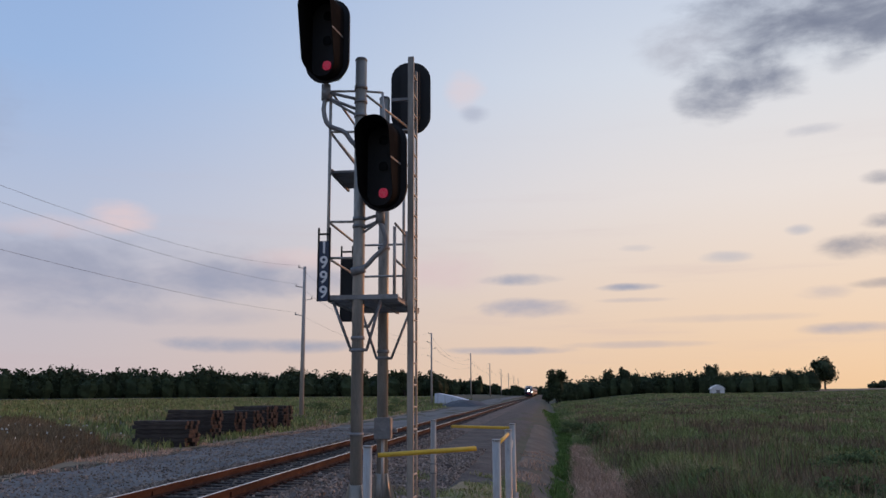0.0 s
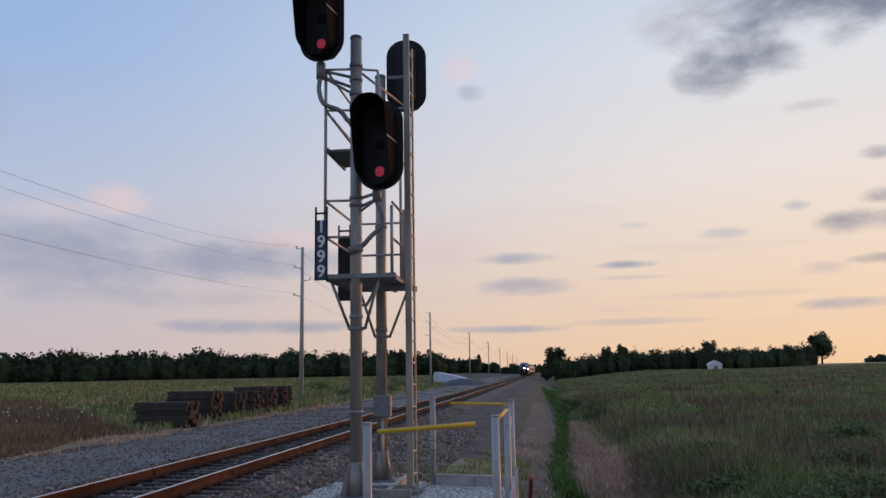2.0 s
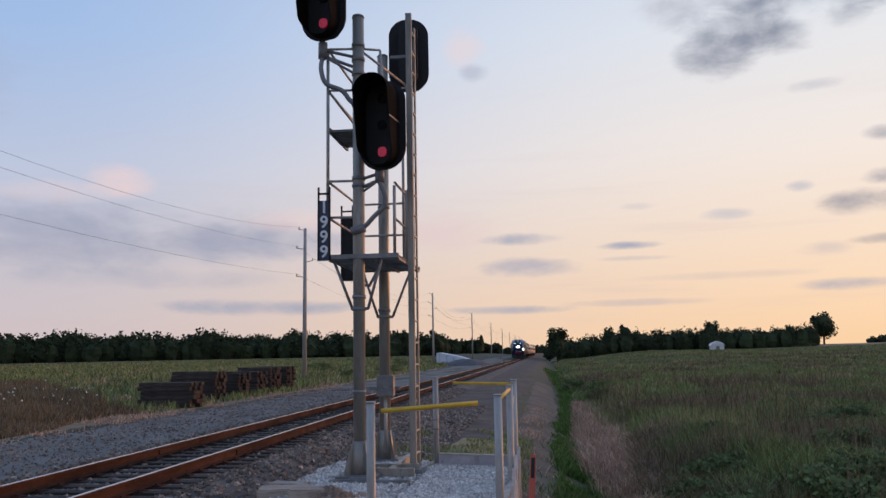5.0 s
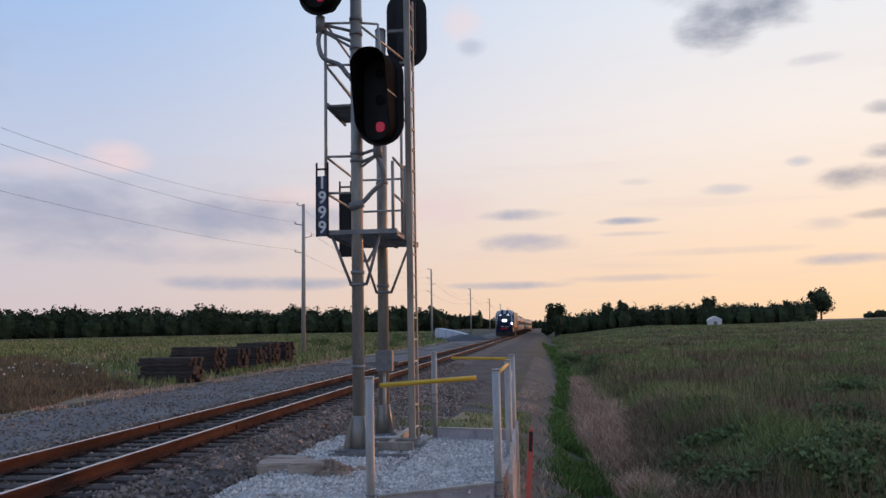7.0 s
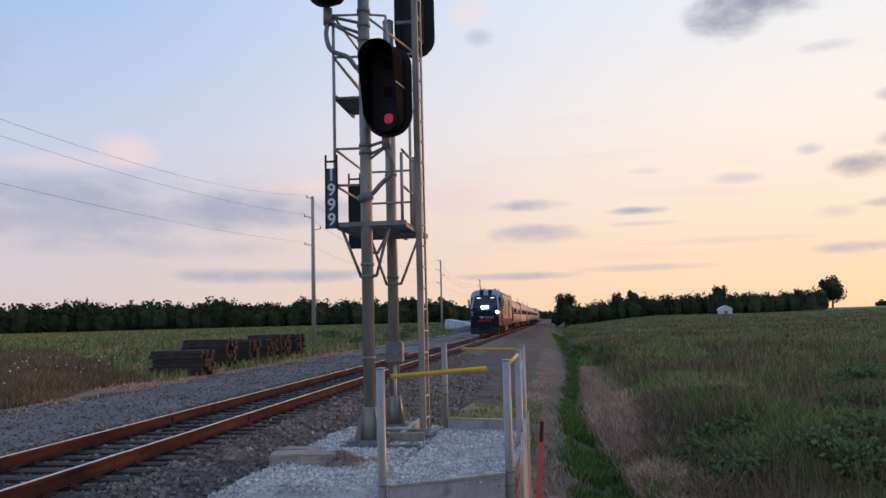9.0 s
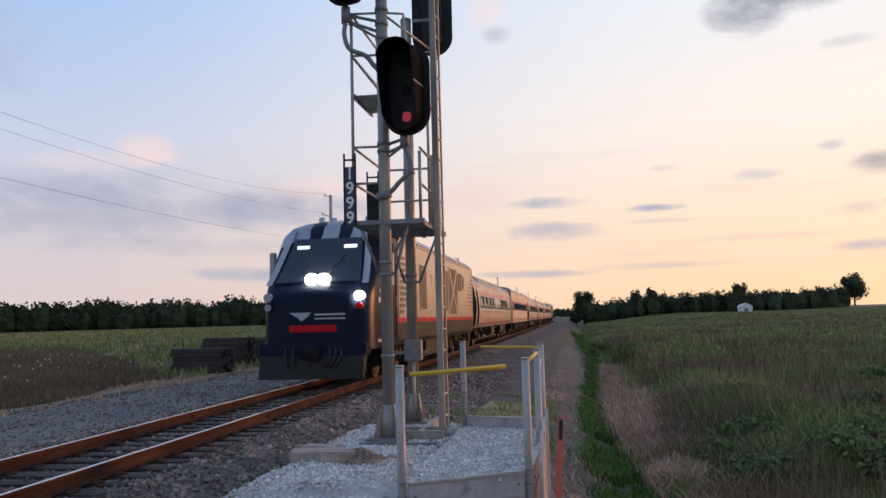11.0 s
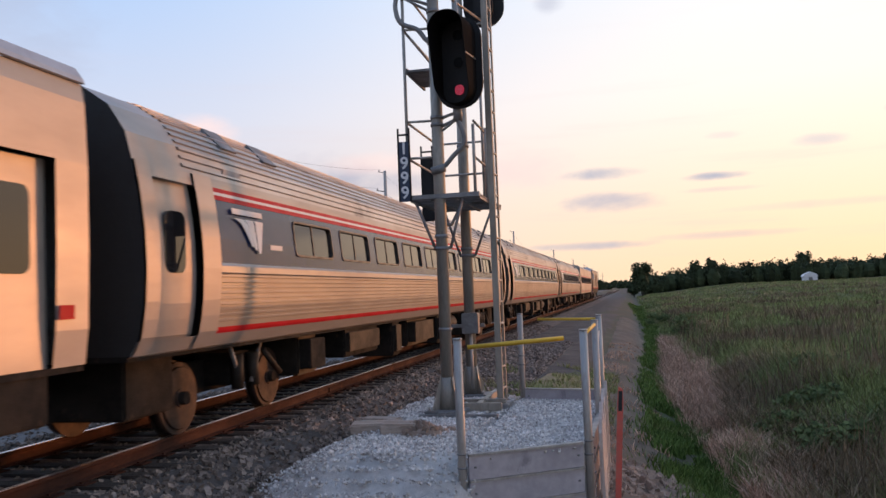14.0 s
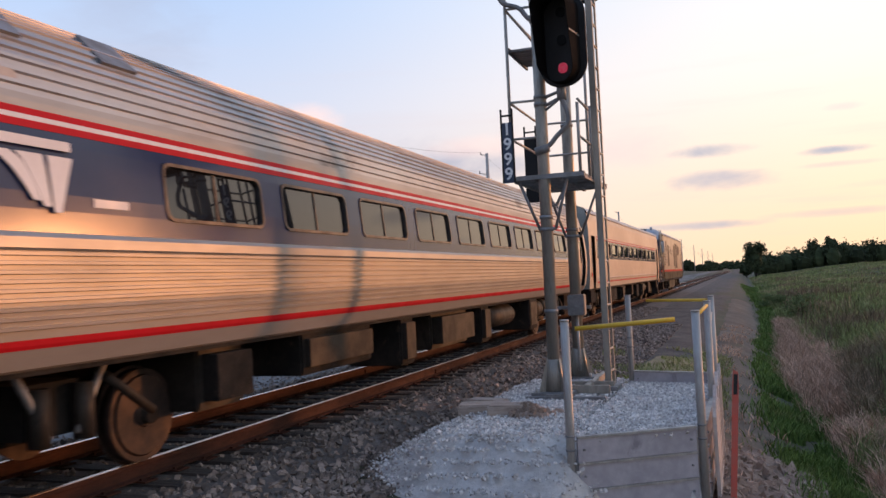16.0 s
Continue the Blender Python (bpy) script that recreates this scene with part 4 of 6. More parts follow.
        for dx in (-w, w):
            part("frame_bar", box(bmesh.new(), sx + dx - 0.011, sx + dx + 0.011, sy - 0.012, sy + 0.012, z0, z1), M["black"], s)
        part("frame_bar", box(bmesh.new(), sx - w, sx + w, sy - 0.008, sy + 0.008, z1 - 0.10, z1 - 0.075), M["black"], s)
        if digits:
            for k, ch in enumerate("1999"):
                cu = bpy.data.curves.new("numeral", "FONT")
                cu.body, cu.size, cu.extrude, cu.align_x, cu.align_y, cu.offset = ch, 0.225, 0.0015, "CENTER", "CENTER", 0.004
                t = new("numeral", cu)
                t.parent = s
                t.matrix_basis = pose(sx, sy - 0.0065, 3.585 - k * 0.197, 90, 0, 0)
                t.data.materials.append(M["white"])


build_signal()


# ---- train ----
def skin(bm, profile, ys):
    """A sheet along y with the (x, z) profile; the sheet faces +x."""
    rows = [[bm.verts.new((u, y, v)) for u, v in profile] for y in ys]
    for a, b in zip(rows, rows[1:]):
        for k in range(len(profile) - 1):
            bm.faces.new((a[k], b[k], b[k + 1], a[k + 1]))
    return bm


def interp(profile, z):
    zs = [p[1] for p in profile]
    return float(np.interp(z, zs, [p[0] for p in profile]))


def fluted(profile, z0, z1, count, depth):
    """Points of the profile between two heights with ribs standing proud."""
    out = []
    h = (z1 - z0) / count
    for k in range(count):
        for f, d in ((0.0, 0.0), (0.42, 0.0), (0.5, depth), (0.86, depth), (0.94, 0.0)):
            z = z0 + (k + f) * h
            out.append((interp(profile, z) + d, z))
    out.append((interp(profile, z1), z1))
    return out


def wheelset(parent, y, inside=False):
    ax = part("axle", tube(bmesh.new(), (-0.95, y, 0.46), (0.95, y, 0.46), 0.085, 12), M["under"], parent)
    for s in (-1, 1):
        bm = tube(bmesh.new(), (s * 0.70, y, 0.46), (s * 0.83, y, 0.46), 0.455, 28)
        tube(bm, (s * 0.685, y, 0.46), (s * 0.70, y, 0.46), 0.485, 28)
        tube(bm, (s * 0.83, y, 0.46), (s * 0.845, y, 0.46), 0.38, 24, 0.3)
        part("wheel", bm, M["wheel"], parent, "rust-brown steel wheel")
        if inside:
            part("hub", shape(lambda m: tube(m, (s * 0.845, y, 0.46), (s * 0.87, y, 0.46), 0.13, 16, 0.11), lambda m: tube(m, (s * 0.838, y, 0.46), (s * 0.855, y, 0.46), 0.40, 28, 0.385)), M["wheel"], parent)
            continue
        part("axle_box", box(bmesh.new(), s * 1.02 - 0.13, s * 1.02 + 0.13, y - 0.17, y + 0.17, 0.31, 0.62, 0.03), M["underbox"], parent)


def truck(parent, yc, base=2.6, x=1.02, inside=False):
    fx = 0.56 if inside else x
    bm = bmesh.new()
    for s in (-1, 1):
        prism(bm, [(yc - base / 2 - 0.3, 0.60), (yc - base / 2 + 0.35, 0.60), (yc - 0.55, 0.42), (yc + 0.55, 0.42), (yc + base / 2 - 0.35, 0.60), (yc + base / 2 + 0.3, 0.60),
                   (yc + base / 2 + 0.3, 0.74), (yc + 0.7, 0.86), (yc - 0.7, 0.86), (yc - base / 2 - 0.3, 0.74)], 0, s * fx - 0.07, s * fx + 0.07)
    box(bm, -x, x, yc - 0.3, yc + 0.3, 0.5, 0.95)
    f = part("truck_frame", bm, M["under"], parent)
    for s in (-1, 1):
        for dy in (-0.24, 0.24):
            part("spring", tube(bmesh.new(), (s * (x + 0.09), yc + dy, 0.45), (s * (x + 0.09), yc + dy, 0.92), 0.09, 10), M["underbox"], f)
        part("damper", tube(bmesh.new(), (s * (x + 0.14), yc + 0.45, 0.95), (s * (x + 0.14), yc + 1.05, 0.55), 0.045, 8), M["underbox"], f)
        if inside:
            for dy in (-0.5, 0.5):
                part("link", tube(bmesh.new(), (s * (x + 0.1), yc + dy * 0.3, 0.5), (s * (x + 0.1), yc + dy, 1.1), 0.035, 8), M["galv_dark"], f, "grey hanger rod")
            continue
        part("link", tube(bmesh.new(), (s * (x + 0.16), yc - 1.0, 0.62), (s * (x + 0.16), yc - 0.35, 1.1), 0.035, 8), M["underbox"], f)
        part("link", tube(bmesh.new(), (s * (x + 0.16), yc - 1.0, 0.62), (s * (x + 0.16), yc - 1.45, 1.1), 0.035, 8), M["underbox"], f)
    for dy in (-base / 2, base / 2):
        wheelset(parent, yc + dy, inside)


TUBE_SIDE = [(1.40, 1.12), (1.50, 1.30), (1.56, 1.6), (1.585, 2.0), (1.575, 2.4), (1.53, 2.8), (1.47, 3.15), (1.385, 3.5), (1.19, 3.8), (0.86, 4.03), (0.45, 4.15), (0.0, 4.18)]


def mirrored(bm):
    bmesh.ops.mirror(bm, geom=bm.verts[:] + bm.edges[:] + bm.faces[:], axis="X", merge_dist=0.0005)
    bmesh.ops.recalc_face_normals(bm, faces=bm.faces[:])
    return bm


def window_band(car, side, ys, cuts, z0, zb, zt, z1, mats):
    """The band that holds the windows on the near side: sheet with real openings, recessed panes with frames."""
    stops = sorted({ys[0], ys[1], *[c for a in cuts for c in a[:2]]})
    bm = bmesh.new()
    holes = [(a, b) for a, b, *_ in cuts]

    def quad(y0, y1, za, zc):
        n = max(1, int((zc - za) / 0.12))
        for i in range(n):
            a, b = za + (zc - za) * i / n, za + (zc - za) * (i + 1) / n
            bm.faces.new([bm.verts.new(p) for p in ((interp(side, a), y0, a), (interp(side, a), y1, a), (interp(side, b), y1, b), (interp(side, b), y0, b))])
    for a, b in zip(stops, stops[1:]):
        quad(a, b, z0, zb)
        quad(a, b, zt, z1)
        if (a, b) not in holes:
            quad(a, b, zb, zt)
    bmesh.ops.remove_doubles(bm, verts=bm.verts[:], dist=0.001)
    band = part("window_band", bm, mats[0], car, mats[2])
    lean = math.degrees(math.atan2(interp(side, zb) - interp(side, zt), zt - zb))
    xm, zm = interp(side, (zb + zt) / 2), (zb + zt) / 2
    for a, b, panes in cuts:
        w, h = b - a, zt - zb
        out, inn = rounded(w + 0.035, h + 0.035, 0.11, 4), rounded(w - 0.03, h - 0.03, 0.085, 4)
        bm = bmesh.new()
        o = [bm.verts.new((0.012, u, v)) for u, v in out]
        i = [bm.verts.new((0.012, u, v)) for u, v in inn]
        d = [bm.verts.new((-0.045, u, v)) for u, v in inn]
        o2 = [bm.verts.new((-0.02, u, v)) for u, v in out]
        k = len(out)
        for q in range(k):
            r = (q + 1) % k
            bm.faces.new((o[q], o[r], i[r], i[q]))
            bm.faces.new((i[q], i[r], d[r], d[q]))
            bm.faces.new((o2[q], o2[r], o[r], o[q]))
        win = part("window", bm, mats[1], car, at=pose(xm, (a + b) / 2, zm, 0, -lean, 0))
        pw = (w - 0.06) / panes
        for q in range(panes):
            c = -w / 2 + 0.03 + pw * (q + 0.5)
            part("pane", box(bmesh.new(), -0.04, -0.03, c - pw / 2 + 0.012, c + pw / 2 - 0.012, -h / 2 + 0.02, h / 2 - 0.02), M["window"], win, "dark reflecting glass")
        if panes > 1:
            part("divider", box(bmesh.new(), -0.045, -0.018, -0.014, 0.014, -h / 2 + 0.02, h / 2 - 0.02), mats[1], win)
    return band


def underfloor(car, length, seed, big=True):
    """Equipment hung between the trucks."""
    r = random.Random(seed)
    y = 5.2
    while y < length - 5.4:
        w = r.choice((0.55, 0.8, 1.1, 1.5, 2.0))
        kind = r.random()
        low = r.choice((0.32, 0.42, 0.55))
        if kind < 0.55:
            bm = box(bmesh.new(), 0.35, r.choice((1.32, 1.38, 1.2)), y, y + w, low, 1.12, 0.025)
            ob = part("equipment_box", bm, M["underbox" if r.random() < 0.55 else "under"], car)
            part("cover", box(bmesh.new(), 1.2, 1.395, y + 0.08, y + w - 0.08, low + 0.1, 1.0, 0.01), M["underbox" if r.random() < 0.5 else "under"], ob)
        elif kind < 0.75:
            part("air_tank", tube(bmesh.new(), (1.05, y, 0.78), (1.05, y + w, 0.78), 0.24, 16), M["underbox"], car)
        else:
            part("pipe_rack", shape(lambda b: box(b, 0.2, 0.9, y, y + w, 0.8, 1.1), lambda b: tube(b, (1.1, y, 0.95), (1.1, y + w, 0.95), 0.05, 8),
                                    lambda b: tube(b, (0.95, y, 0.72), (0.95, y + w, 0.72), 0.04, 8)), M["under"], car)
        y += w + r.choice((0.12, 0.25, 0.6, 1.1))
    part("centre_sill", box(bmesh.new(), -0.5, 0.5, 1.0, length - 1.0, 0.82, 1.1), M["under"], car)


def end_face(profile, y, half=True):
    bm = bmesh.new()
    pts = [(u, v) for u, v in profile] + [(-u, v) for u, v in profile[::-1][1:]]
    bm.faces.new([bm.verts.new((u, y, v)) for u, v in pts])
    return bm


def emblem(parent, x, y, z, size, mat, lean=0.0):
    """A flat bar over three swept bands that draw together below, as a plain shape."""
    part("emblem_bar", prism(bmesh.new(), [(-0.05 * size, 0.0), (0.98 * size, 0.0), (0.98 * size, 0.09 * size), (-0.05 * size, 0.09 * size)], 0, 0.0, 0.004), M[mat], parent, at=pose(x, y, z, 0, -lean, 0))
    for k in range(3):
        top, low = [], []
        for q in range(7):
            t = q / 6
            u = t ** (0.5, 0.65, 0.95)[k]
            z1 = size * (-0.06 - 0.47 * t + 0.05 * (1 - k) * t)
            top.append((size * ((0.0 + 0.35 * k) * (1 - u) + (0.50 + 0.11 * k) * u), z1))
            low.append((size * ((0.29 + 0.35 * k) * (1 - u) + (0.585 + 0.11 * k) * u), z1))
        part("emblem_band", prism(bmesh.new(), top + low[::-1], 0, 0.0, 0.004), M[mat], parent, at=pose(x, y, z, 0, -lean, 0))


def tube_car(label, starts, emblem_at, seed=1):
    L = 25.9
    car = thing("passenger_car", label, "passenger car", "passenger cars of the train")
    S = TUBE_SIDE
    d0, d1 = 1.95, L - 1.95
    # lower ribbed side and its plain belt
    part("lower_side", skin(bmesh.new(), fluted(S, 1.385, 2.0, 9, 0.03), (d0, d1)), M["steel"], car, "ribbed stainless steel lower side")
    part("belt_rail", skin(bmesh.new(), [(interp(S, 2.0) + 0.004, 2.0), (interp(S, 2.02) + 0.03, 2.02), (interp(S, 2.1) + 0.03, 2.1), (interp(S, 2.14), 2.14)], (d0, d1)), M["steel"], car)
    part("sill_plate", skin(bmesh.new(), [(1.36, 1.10), (1.40, 1.12), (interp(S, 1.27), 1.27)], (0.35, L - 0.35)), M["alu"], car)
    part("red_stripe", skin(bmesh.new(), [(interp(S, z) + 0.004, z) for z in (1.27, 1.30, 1.345)], (d0, d1)), M["carred"], car, "thin red stripe")
    part("sill_strip", skin(bmesh.new(), [(interp(S, z), z) for z in (1.345, 1.385)], (d0, d1)), M["steel"], car)
    cuts = [(y, y + 1.6, 2) for y in starts]
    window_band(car, S, (d0, d1), cuts, 2.14, 2.31, 2.83, 2.93, (M["carblue"], M["trim"], "dark blue window band"))
    for z0, z1, mat in ((2.93, 2.99, "carred"), (2.99, 3.03, "carwhite"), (3.03, 3.085, "carred"), (3.085, 3.2, "steel")):
        part("stripe", skin(bmesh.new(), [(interp(S, z) + (0.004 if mat != "steel" else 0), z) for z in (z0, (z0 + z1) / 2, z1)], (d0, d1)), M[mat], car, "thin red stripe" if mat == "carred" else "")
    # ribbed roof: ribs spread along the arc
    arc = [(u, v) for u, v in S if v > 3.15]
    dense = []
    pts = [(interp(S, 3.2), 3.2)] + [p for p in arc if p[1] > 3.2]
    lens = [0.0]
    for a, b in zip(pts, pts[1:]):
        lens.append(lens[-1] + math.dist(a, b))
    count = 19
    for k in range(count):
        for f, dd in ((0.0, 0.0), (0.5, 0.0), (0.58, 0.02), (0.86, 0.02), (0.94, 0.0)):
            s = (k + f) / count * lens[-1]
            u, v = np.interp(s, lens, [p[0] for p in pts]), np.interp(s, lens, [p[1] for p in pts])
            a = math.atan2(np.interp(s, lens, [p[1] for p in pts]) - 2.6, u * 1.1 + 1e-6)
            dense.append((float(u + dd * math.cos(a)), float(v + dd * math.sin(a))))
    dense.append((0.0, 4.18))
    part("roof", skin(bmesh.new(), dense, (d0 - 0.6, d1 + 0.6)), M["skylit_roofsteel"], car, "ribbed stainless steel roof")
    # far side, plain
    far = skin(bmesh.new(), S, (0.35, L - 0.35))
    bmesh.ops.scale(far, vec=(-1, 1, 1), verts=far.verts[:])
    part("far_side", far, M["steel"], car)
    part("floor_pan", box(bmesh.new(), -1.4, 1.36, 0.35, L - 0.35, 1.06, 1.12), M["under"], car)
    # black box stands in for the dark, unlit inside of the car
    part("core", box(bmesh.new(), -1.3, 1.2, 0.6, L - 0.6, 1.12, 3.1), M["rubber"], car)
    for e in (0, 1):
        def Y(v):
            return v if e == 0 else L - v
        ys = sorted((Y(0.35), Y(1.95)))
        jamb = sorted((Y(0.35), Y(0.62))), sorted((Y(1.52), Y(1.95)))
        for a, b in jamb:
            part("door_pillar", skin(bmesh.new(), [(interp(S, z) + 0.033, z) for z in np.linspace(1.12, 3.2, 12)], (a, b)), M["alu"], car)
        a, b = sorted((Y(0.62), Y(1.52)))
        door = part("door", skin(bmesh.new(), [(interp(S, z) - 0.07, z) for z in np.linspace(1.12, 3.1, 12)], (a, b)), M["alu"], car, "brushed steel vestibule door")
        part("pane", prism(bmesh.new(), [(u + (a + b) / 2, v + 2.35) for u, v in rounded(0.42, 0.7, 0.12, 4)], 0, interp(S, 2.35) - 0.10, interp(S, 2.35) - 0.052), M["window"], door, "dark door window")
        part("door_header", skin(bmesh.new(), [(interp(S, z), z) for z in np.linspace(3.05, 3.2, 3)], (a, b)), M["alu"], car)
        # rounded shoulder of the roof towards the end
        r0, r1 = sorted((Y(0.35), Y(1.35)))
        part("roof_end", skin(bmesh.new(), [(interp(S, z), z) for z in (3.2, 3.5, 3.8, 4.03, 4.15, 4.18)], (r0, r1)), M["alu"], car)
        part("end_frame", end_face(S, Y(0.35)), M["rubber"], car, "black car end")
        dia = sorted((Y(-0.02), Y(0.35)))
        part("diaphragm", box(bmesh.new(), -0.62, 0.62, dia[0], dia[1], 1.1, 3.45, 0.03), M["rubber"], car, "black rubber gangway bellows")
        part("coupler", box(bmesh.new(), -0.14, 0.14, *sorted((Y(-0.25), Y(0.7))), 0.72, 0.98, 0.02), M["under"], car)
        for v in (2.1, 3.4):
            yy = Y(v + 0.7)
            part("roof_vent", prism(bmesh.new(), [(1.0, 3.93), (1.28, 3.66), (1.32, 3.69), (1.03, 3.98)], 1, yy - 0.22, yy + 0.22), M["galv_dark"], car, "grey roof vent cover")
        part("side_lamp", prism(bmesh.new(), [(u + Y(2.6), v + 3.30) for u, v in rounded(0.5, 0.13, 0.06, 3)], 0, interp(S, 3.3) - 0.02, interp(S, 3.3) + 0.012), M["roofgrey"], car)
        # added dark boxes close off the bright view under the car end
        part("end_equipment", shape(lambda m: box(m, -1.0, 1.05, *sorted((Y(0.75), Y(1.75))), 0.38, 1.06, 0.03), lambda m: box(m, -0.5, 0.5, *sorted((Y(1.75), Y(5.2))), 0.5, 1.06, 0.03)), M["under"], car, "dark filler added under the car end")
        truck(car, Y(3.52), inside=True)
    emblem(car, interp(S, 2.62) + 0.01, emblem_at, 2.78, 0.85, "carwhite", 6)
    part("lettering_bar", box(bmesh.new(), 0.0, 0.004, emblem_at + 1.05, emblem_at + 1.45, 2.36, 2.43), M["carwhite"], car, at=pose(interp(S, 2.4) + 0.003, 0, 0))
    part("lettering_bar", box(bmesh.new(), 0.0, 0.004, 12.2, 12.8, 1.98, 1.985), M["carwhite"], car, at=pose(interp(S, 2.0), 0, 0))
    underfloor(car, L, seed)
    return car


FLAT_SIDE = [(1.46, 1.12), (1.50, 1.45), (1.52, 2.2), (1.52, 3.0), (1.49, 3.7), (1.40, 3.93), (1.1, 4.07), (0.6, 4.16), (0.0, 4.18)]


def flat_car(label, seed=3):
    L = 25.1
    car = thing("passenger_car", label, "passenger car", "passenger cars of the train")
    S = FLAT_SIDE
    d0, d1 = 1.75, L - 1.75
    part("lower_side", skin(bmesh.new(), [(interp(S, z) + d, z) for z, d in ((1.12, 0.0), (1.45, 0.0), (1.462, 0.02), (1.485, 0.02), (1.5, 0.0), (2.2, 0.0))], (d0, d1)), M["alu"], car, "smooth pale metal side")
    part("red_stripe", skin(bmesh.new(), [(interp(S, z) + 0.004, z) for z in (1.30, 1.35)], (d0, d1)), M["carred"], car, "thin red stripe")
    cuts = [(3.65 + k * 1.81, 5.08 + k * 1.81, 1) for k in range(10)] + [(21.75, 22.42, 1)]
    window_band(car, S, (d0, d1), cuts, 2.2, 2.31, 2.80, 2.88, (M["carblue"], M["trim"], "dark blue window band"))
    for z0, z1, mat in ((2.88, 2.925, "carred"), (2.925, 2.96, "carwhite"), (2.96, 3.0, "carred")):
        part("stripe", skin(bmesh.new(), [(interp(S, z0) + 0.004, z0), (interp(S, z1) + 0.004, z1)], (d0, d1)), M[mat], car, "thin red stripe" if mat == "carred" else "")
    part("upper_side", skin(bmesh.new(), [(interp(S, z), z) for z in (3.0, 3.3, 3.6, 3.78)], (0.15, L - 0.15)), M["alu"], car)
    part("roof", skin(bmesh.new(), [(1.475, 3.78), (1.50, 3.79), (1.48, 3.84), (1.40, 3.95), (1.1, 4.08), (0.6, 4.17), (0.0, 4.19)], (0.15, L - 0.15)), M["roofgrey"], car, "smooth grey roof")
    far = skin(bmesh.new(), S, (0.15, L - 0.15))
    bmesh.ops.scale(far, vec=(-1, 1, 1), verts=far.verts[:])
    part("far_side", far, M["alu"], car)
    part("floor_pan", box(bmesh.new(), -1.4, 1.44, 0.15, L - 0.15, 1.06, 1.12), M["under"], car)
    # unlit inside of the car, put in as a black box
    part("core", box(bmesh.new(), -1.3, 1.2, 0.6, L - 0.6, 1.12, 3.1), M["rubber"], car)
    for e in (0, 1):
        def Y(v):
            return v if e == 0 else L - v
        for v0, v1 in ((0.15, 0.6), (1.45, 1.75)):
            part("door_pillar", skin(bmesh.new(), [(interp(S, z), z) for z in (0.75 + 0.37, 1.45, 2.2, 3.0)], sorted((Y(v0), Y(v1)))), M["alu"], car)
        a, b = sorted((Y(0.6), Y(1.45)))
        door = part("door", skin(bmesh.new(), [(1.40, z) for z in (1.12, 2.0, 3.0)], (a, b)), M["alu"], car, "pale metal vestibule door")
        part("pane", prism(bmesh.new(), [(u + (a + b) / 2, v + 2.35) for u, v in rounded(0.44, 0.78, 0.1, 4)], 0, 1.38, 1.412), M["window"], door, "dark door window")
        part("step_well", box(bmesh.new(), 0.6, 1.42, a, b, 0.62, 1.12, 0.02), M["under"], car, "dark boarding steps")
        part("warning_mark", box(bmesh.new(), 1.524, 1.53, *sorted((Y(0.38), Y(0.58))), 1.55, 1.68), M["carred"], car)
        part("end_frame", end_face(S, Y(0.15)), M["endgrey"], car, "grey-green painted car end")
        for x in (-1.02, 1.02):
            part("end_lamp", tube(bmesh.new(), (x, Y(0.15), 3.42), (x, Y(0.08), 3.42), 0.13, 16, 0.11), M["lens"], car, "round grey end lamp")
        part("end_rail", tube(bmesh.new(), (1.36, Y(0.10), 1.3), (1.36, Y(0.10), 2.6), 0.018, 8), M["galv"], car)
        part("diaphragm", box(bmesh.new(), -0.62, 0.62, *sorted((Y(-0.02), Y(0.15))), 1.1, 3.45, 0.03), M["rubber"], car, "black rubber gangway bellows")
        part("coupler", box(bmesh.new(), -0.14, 0.14, *sorted((Y(-0.25), Y(0.7))), 0.72, 0.98, 0.02), M["under"], car)
        part("roof_vent", box(bmesh.new(), 0.75, 1.05, Y(4.0) - 0.2, Y(4.0) + 0.2, 4.06, 4.15, 0.01), M["rubber"], car, "dark roof vent")
        # added dark box, blocks the bright view through below this end
        part("end_equipment", box(bmesh.new(), -0.5, 0.5, *sorted((Y(1.5), Y(5.0))), 0.5, 1.06, 0.03), M["under"], car, "dark filler added under the car end")
        truck(car, Y(3.2))
    underfloor(car, L, seed)
    return car


LOCO_SIDE = [(1.44, 0.95), (1.48, 1.1), (1.50, 1.5), (1.50, 4.02), (1.44, 4.15), (1.2, 4.36), (0.7, 4.48), (0.0, 4.51)]


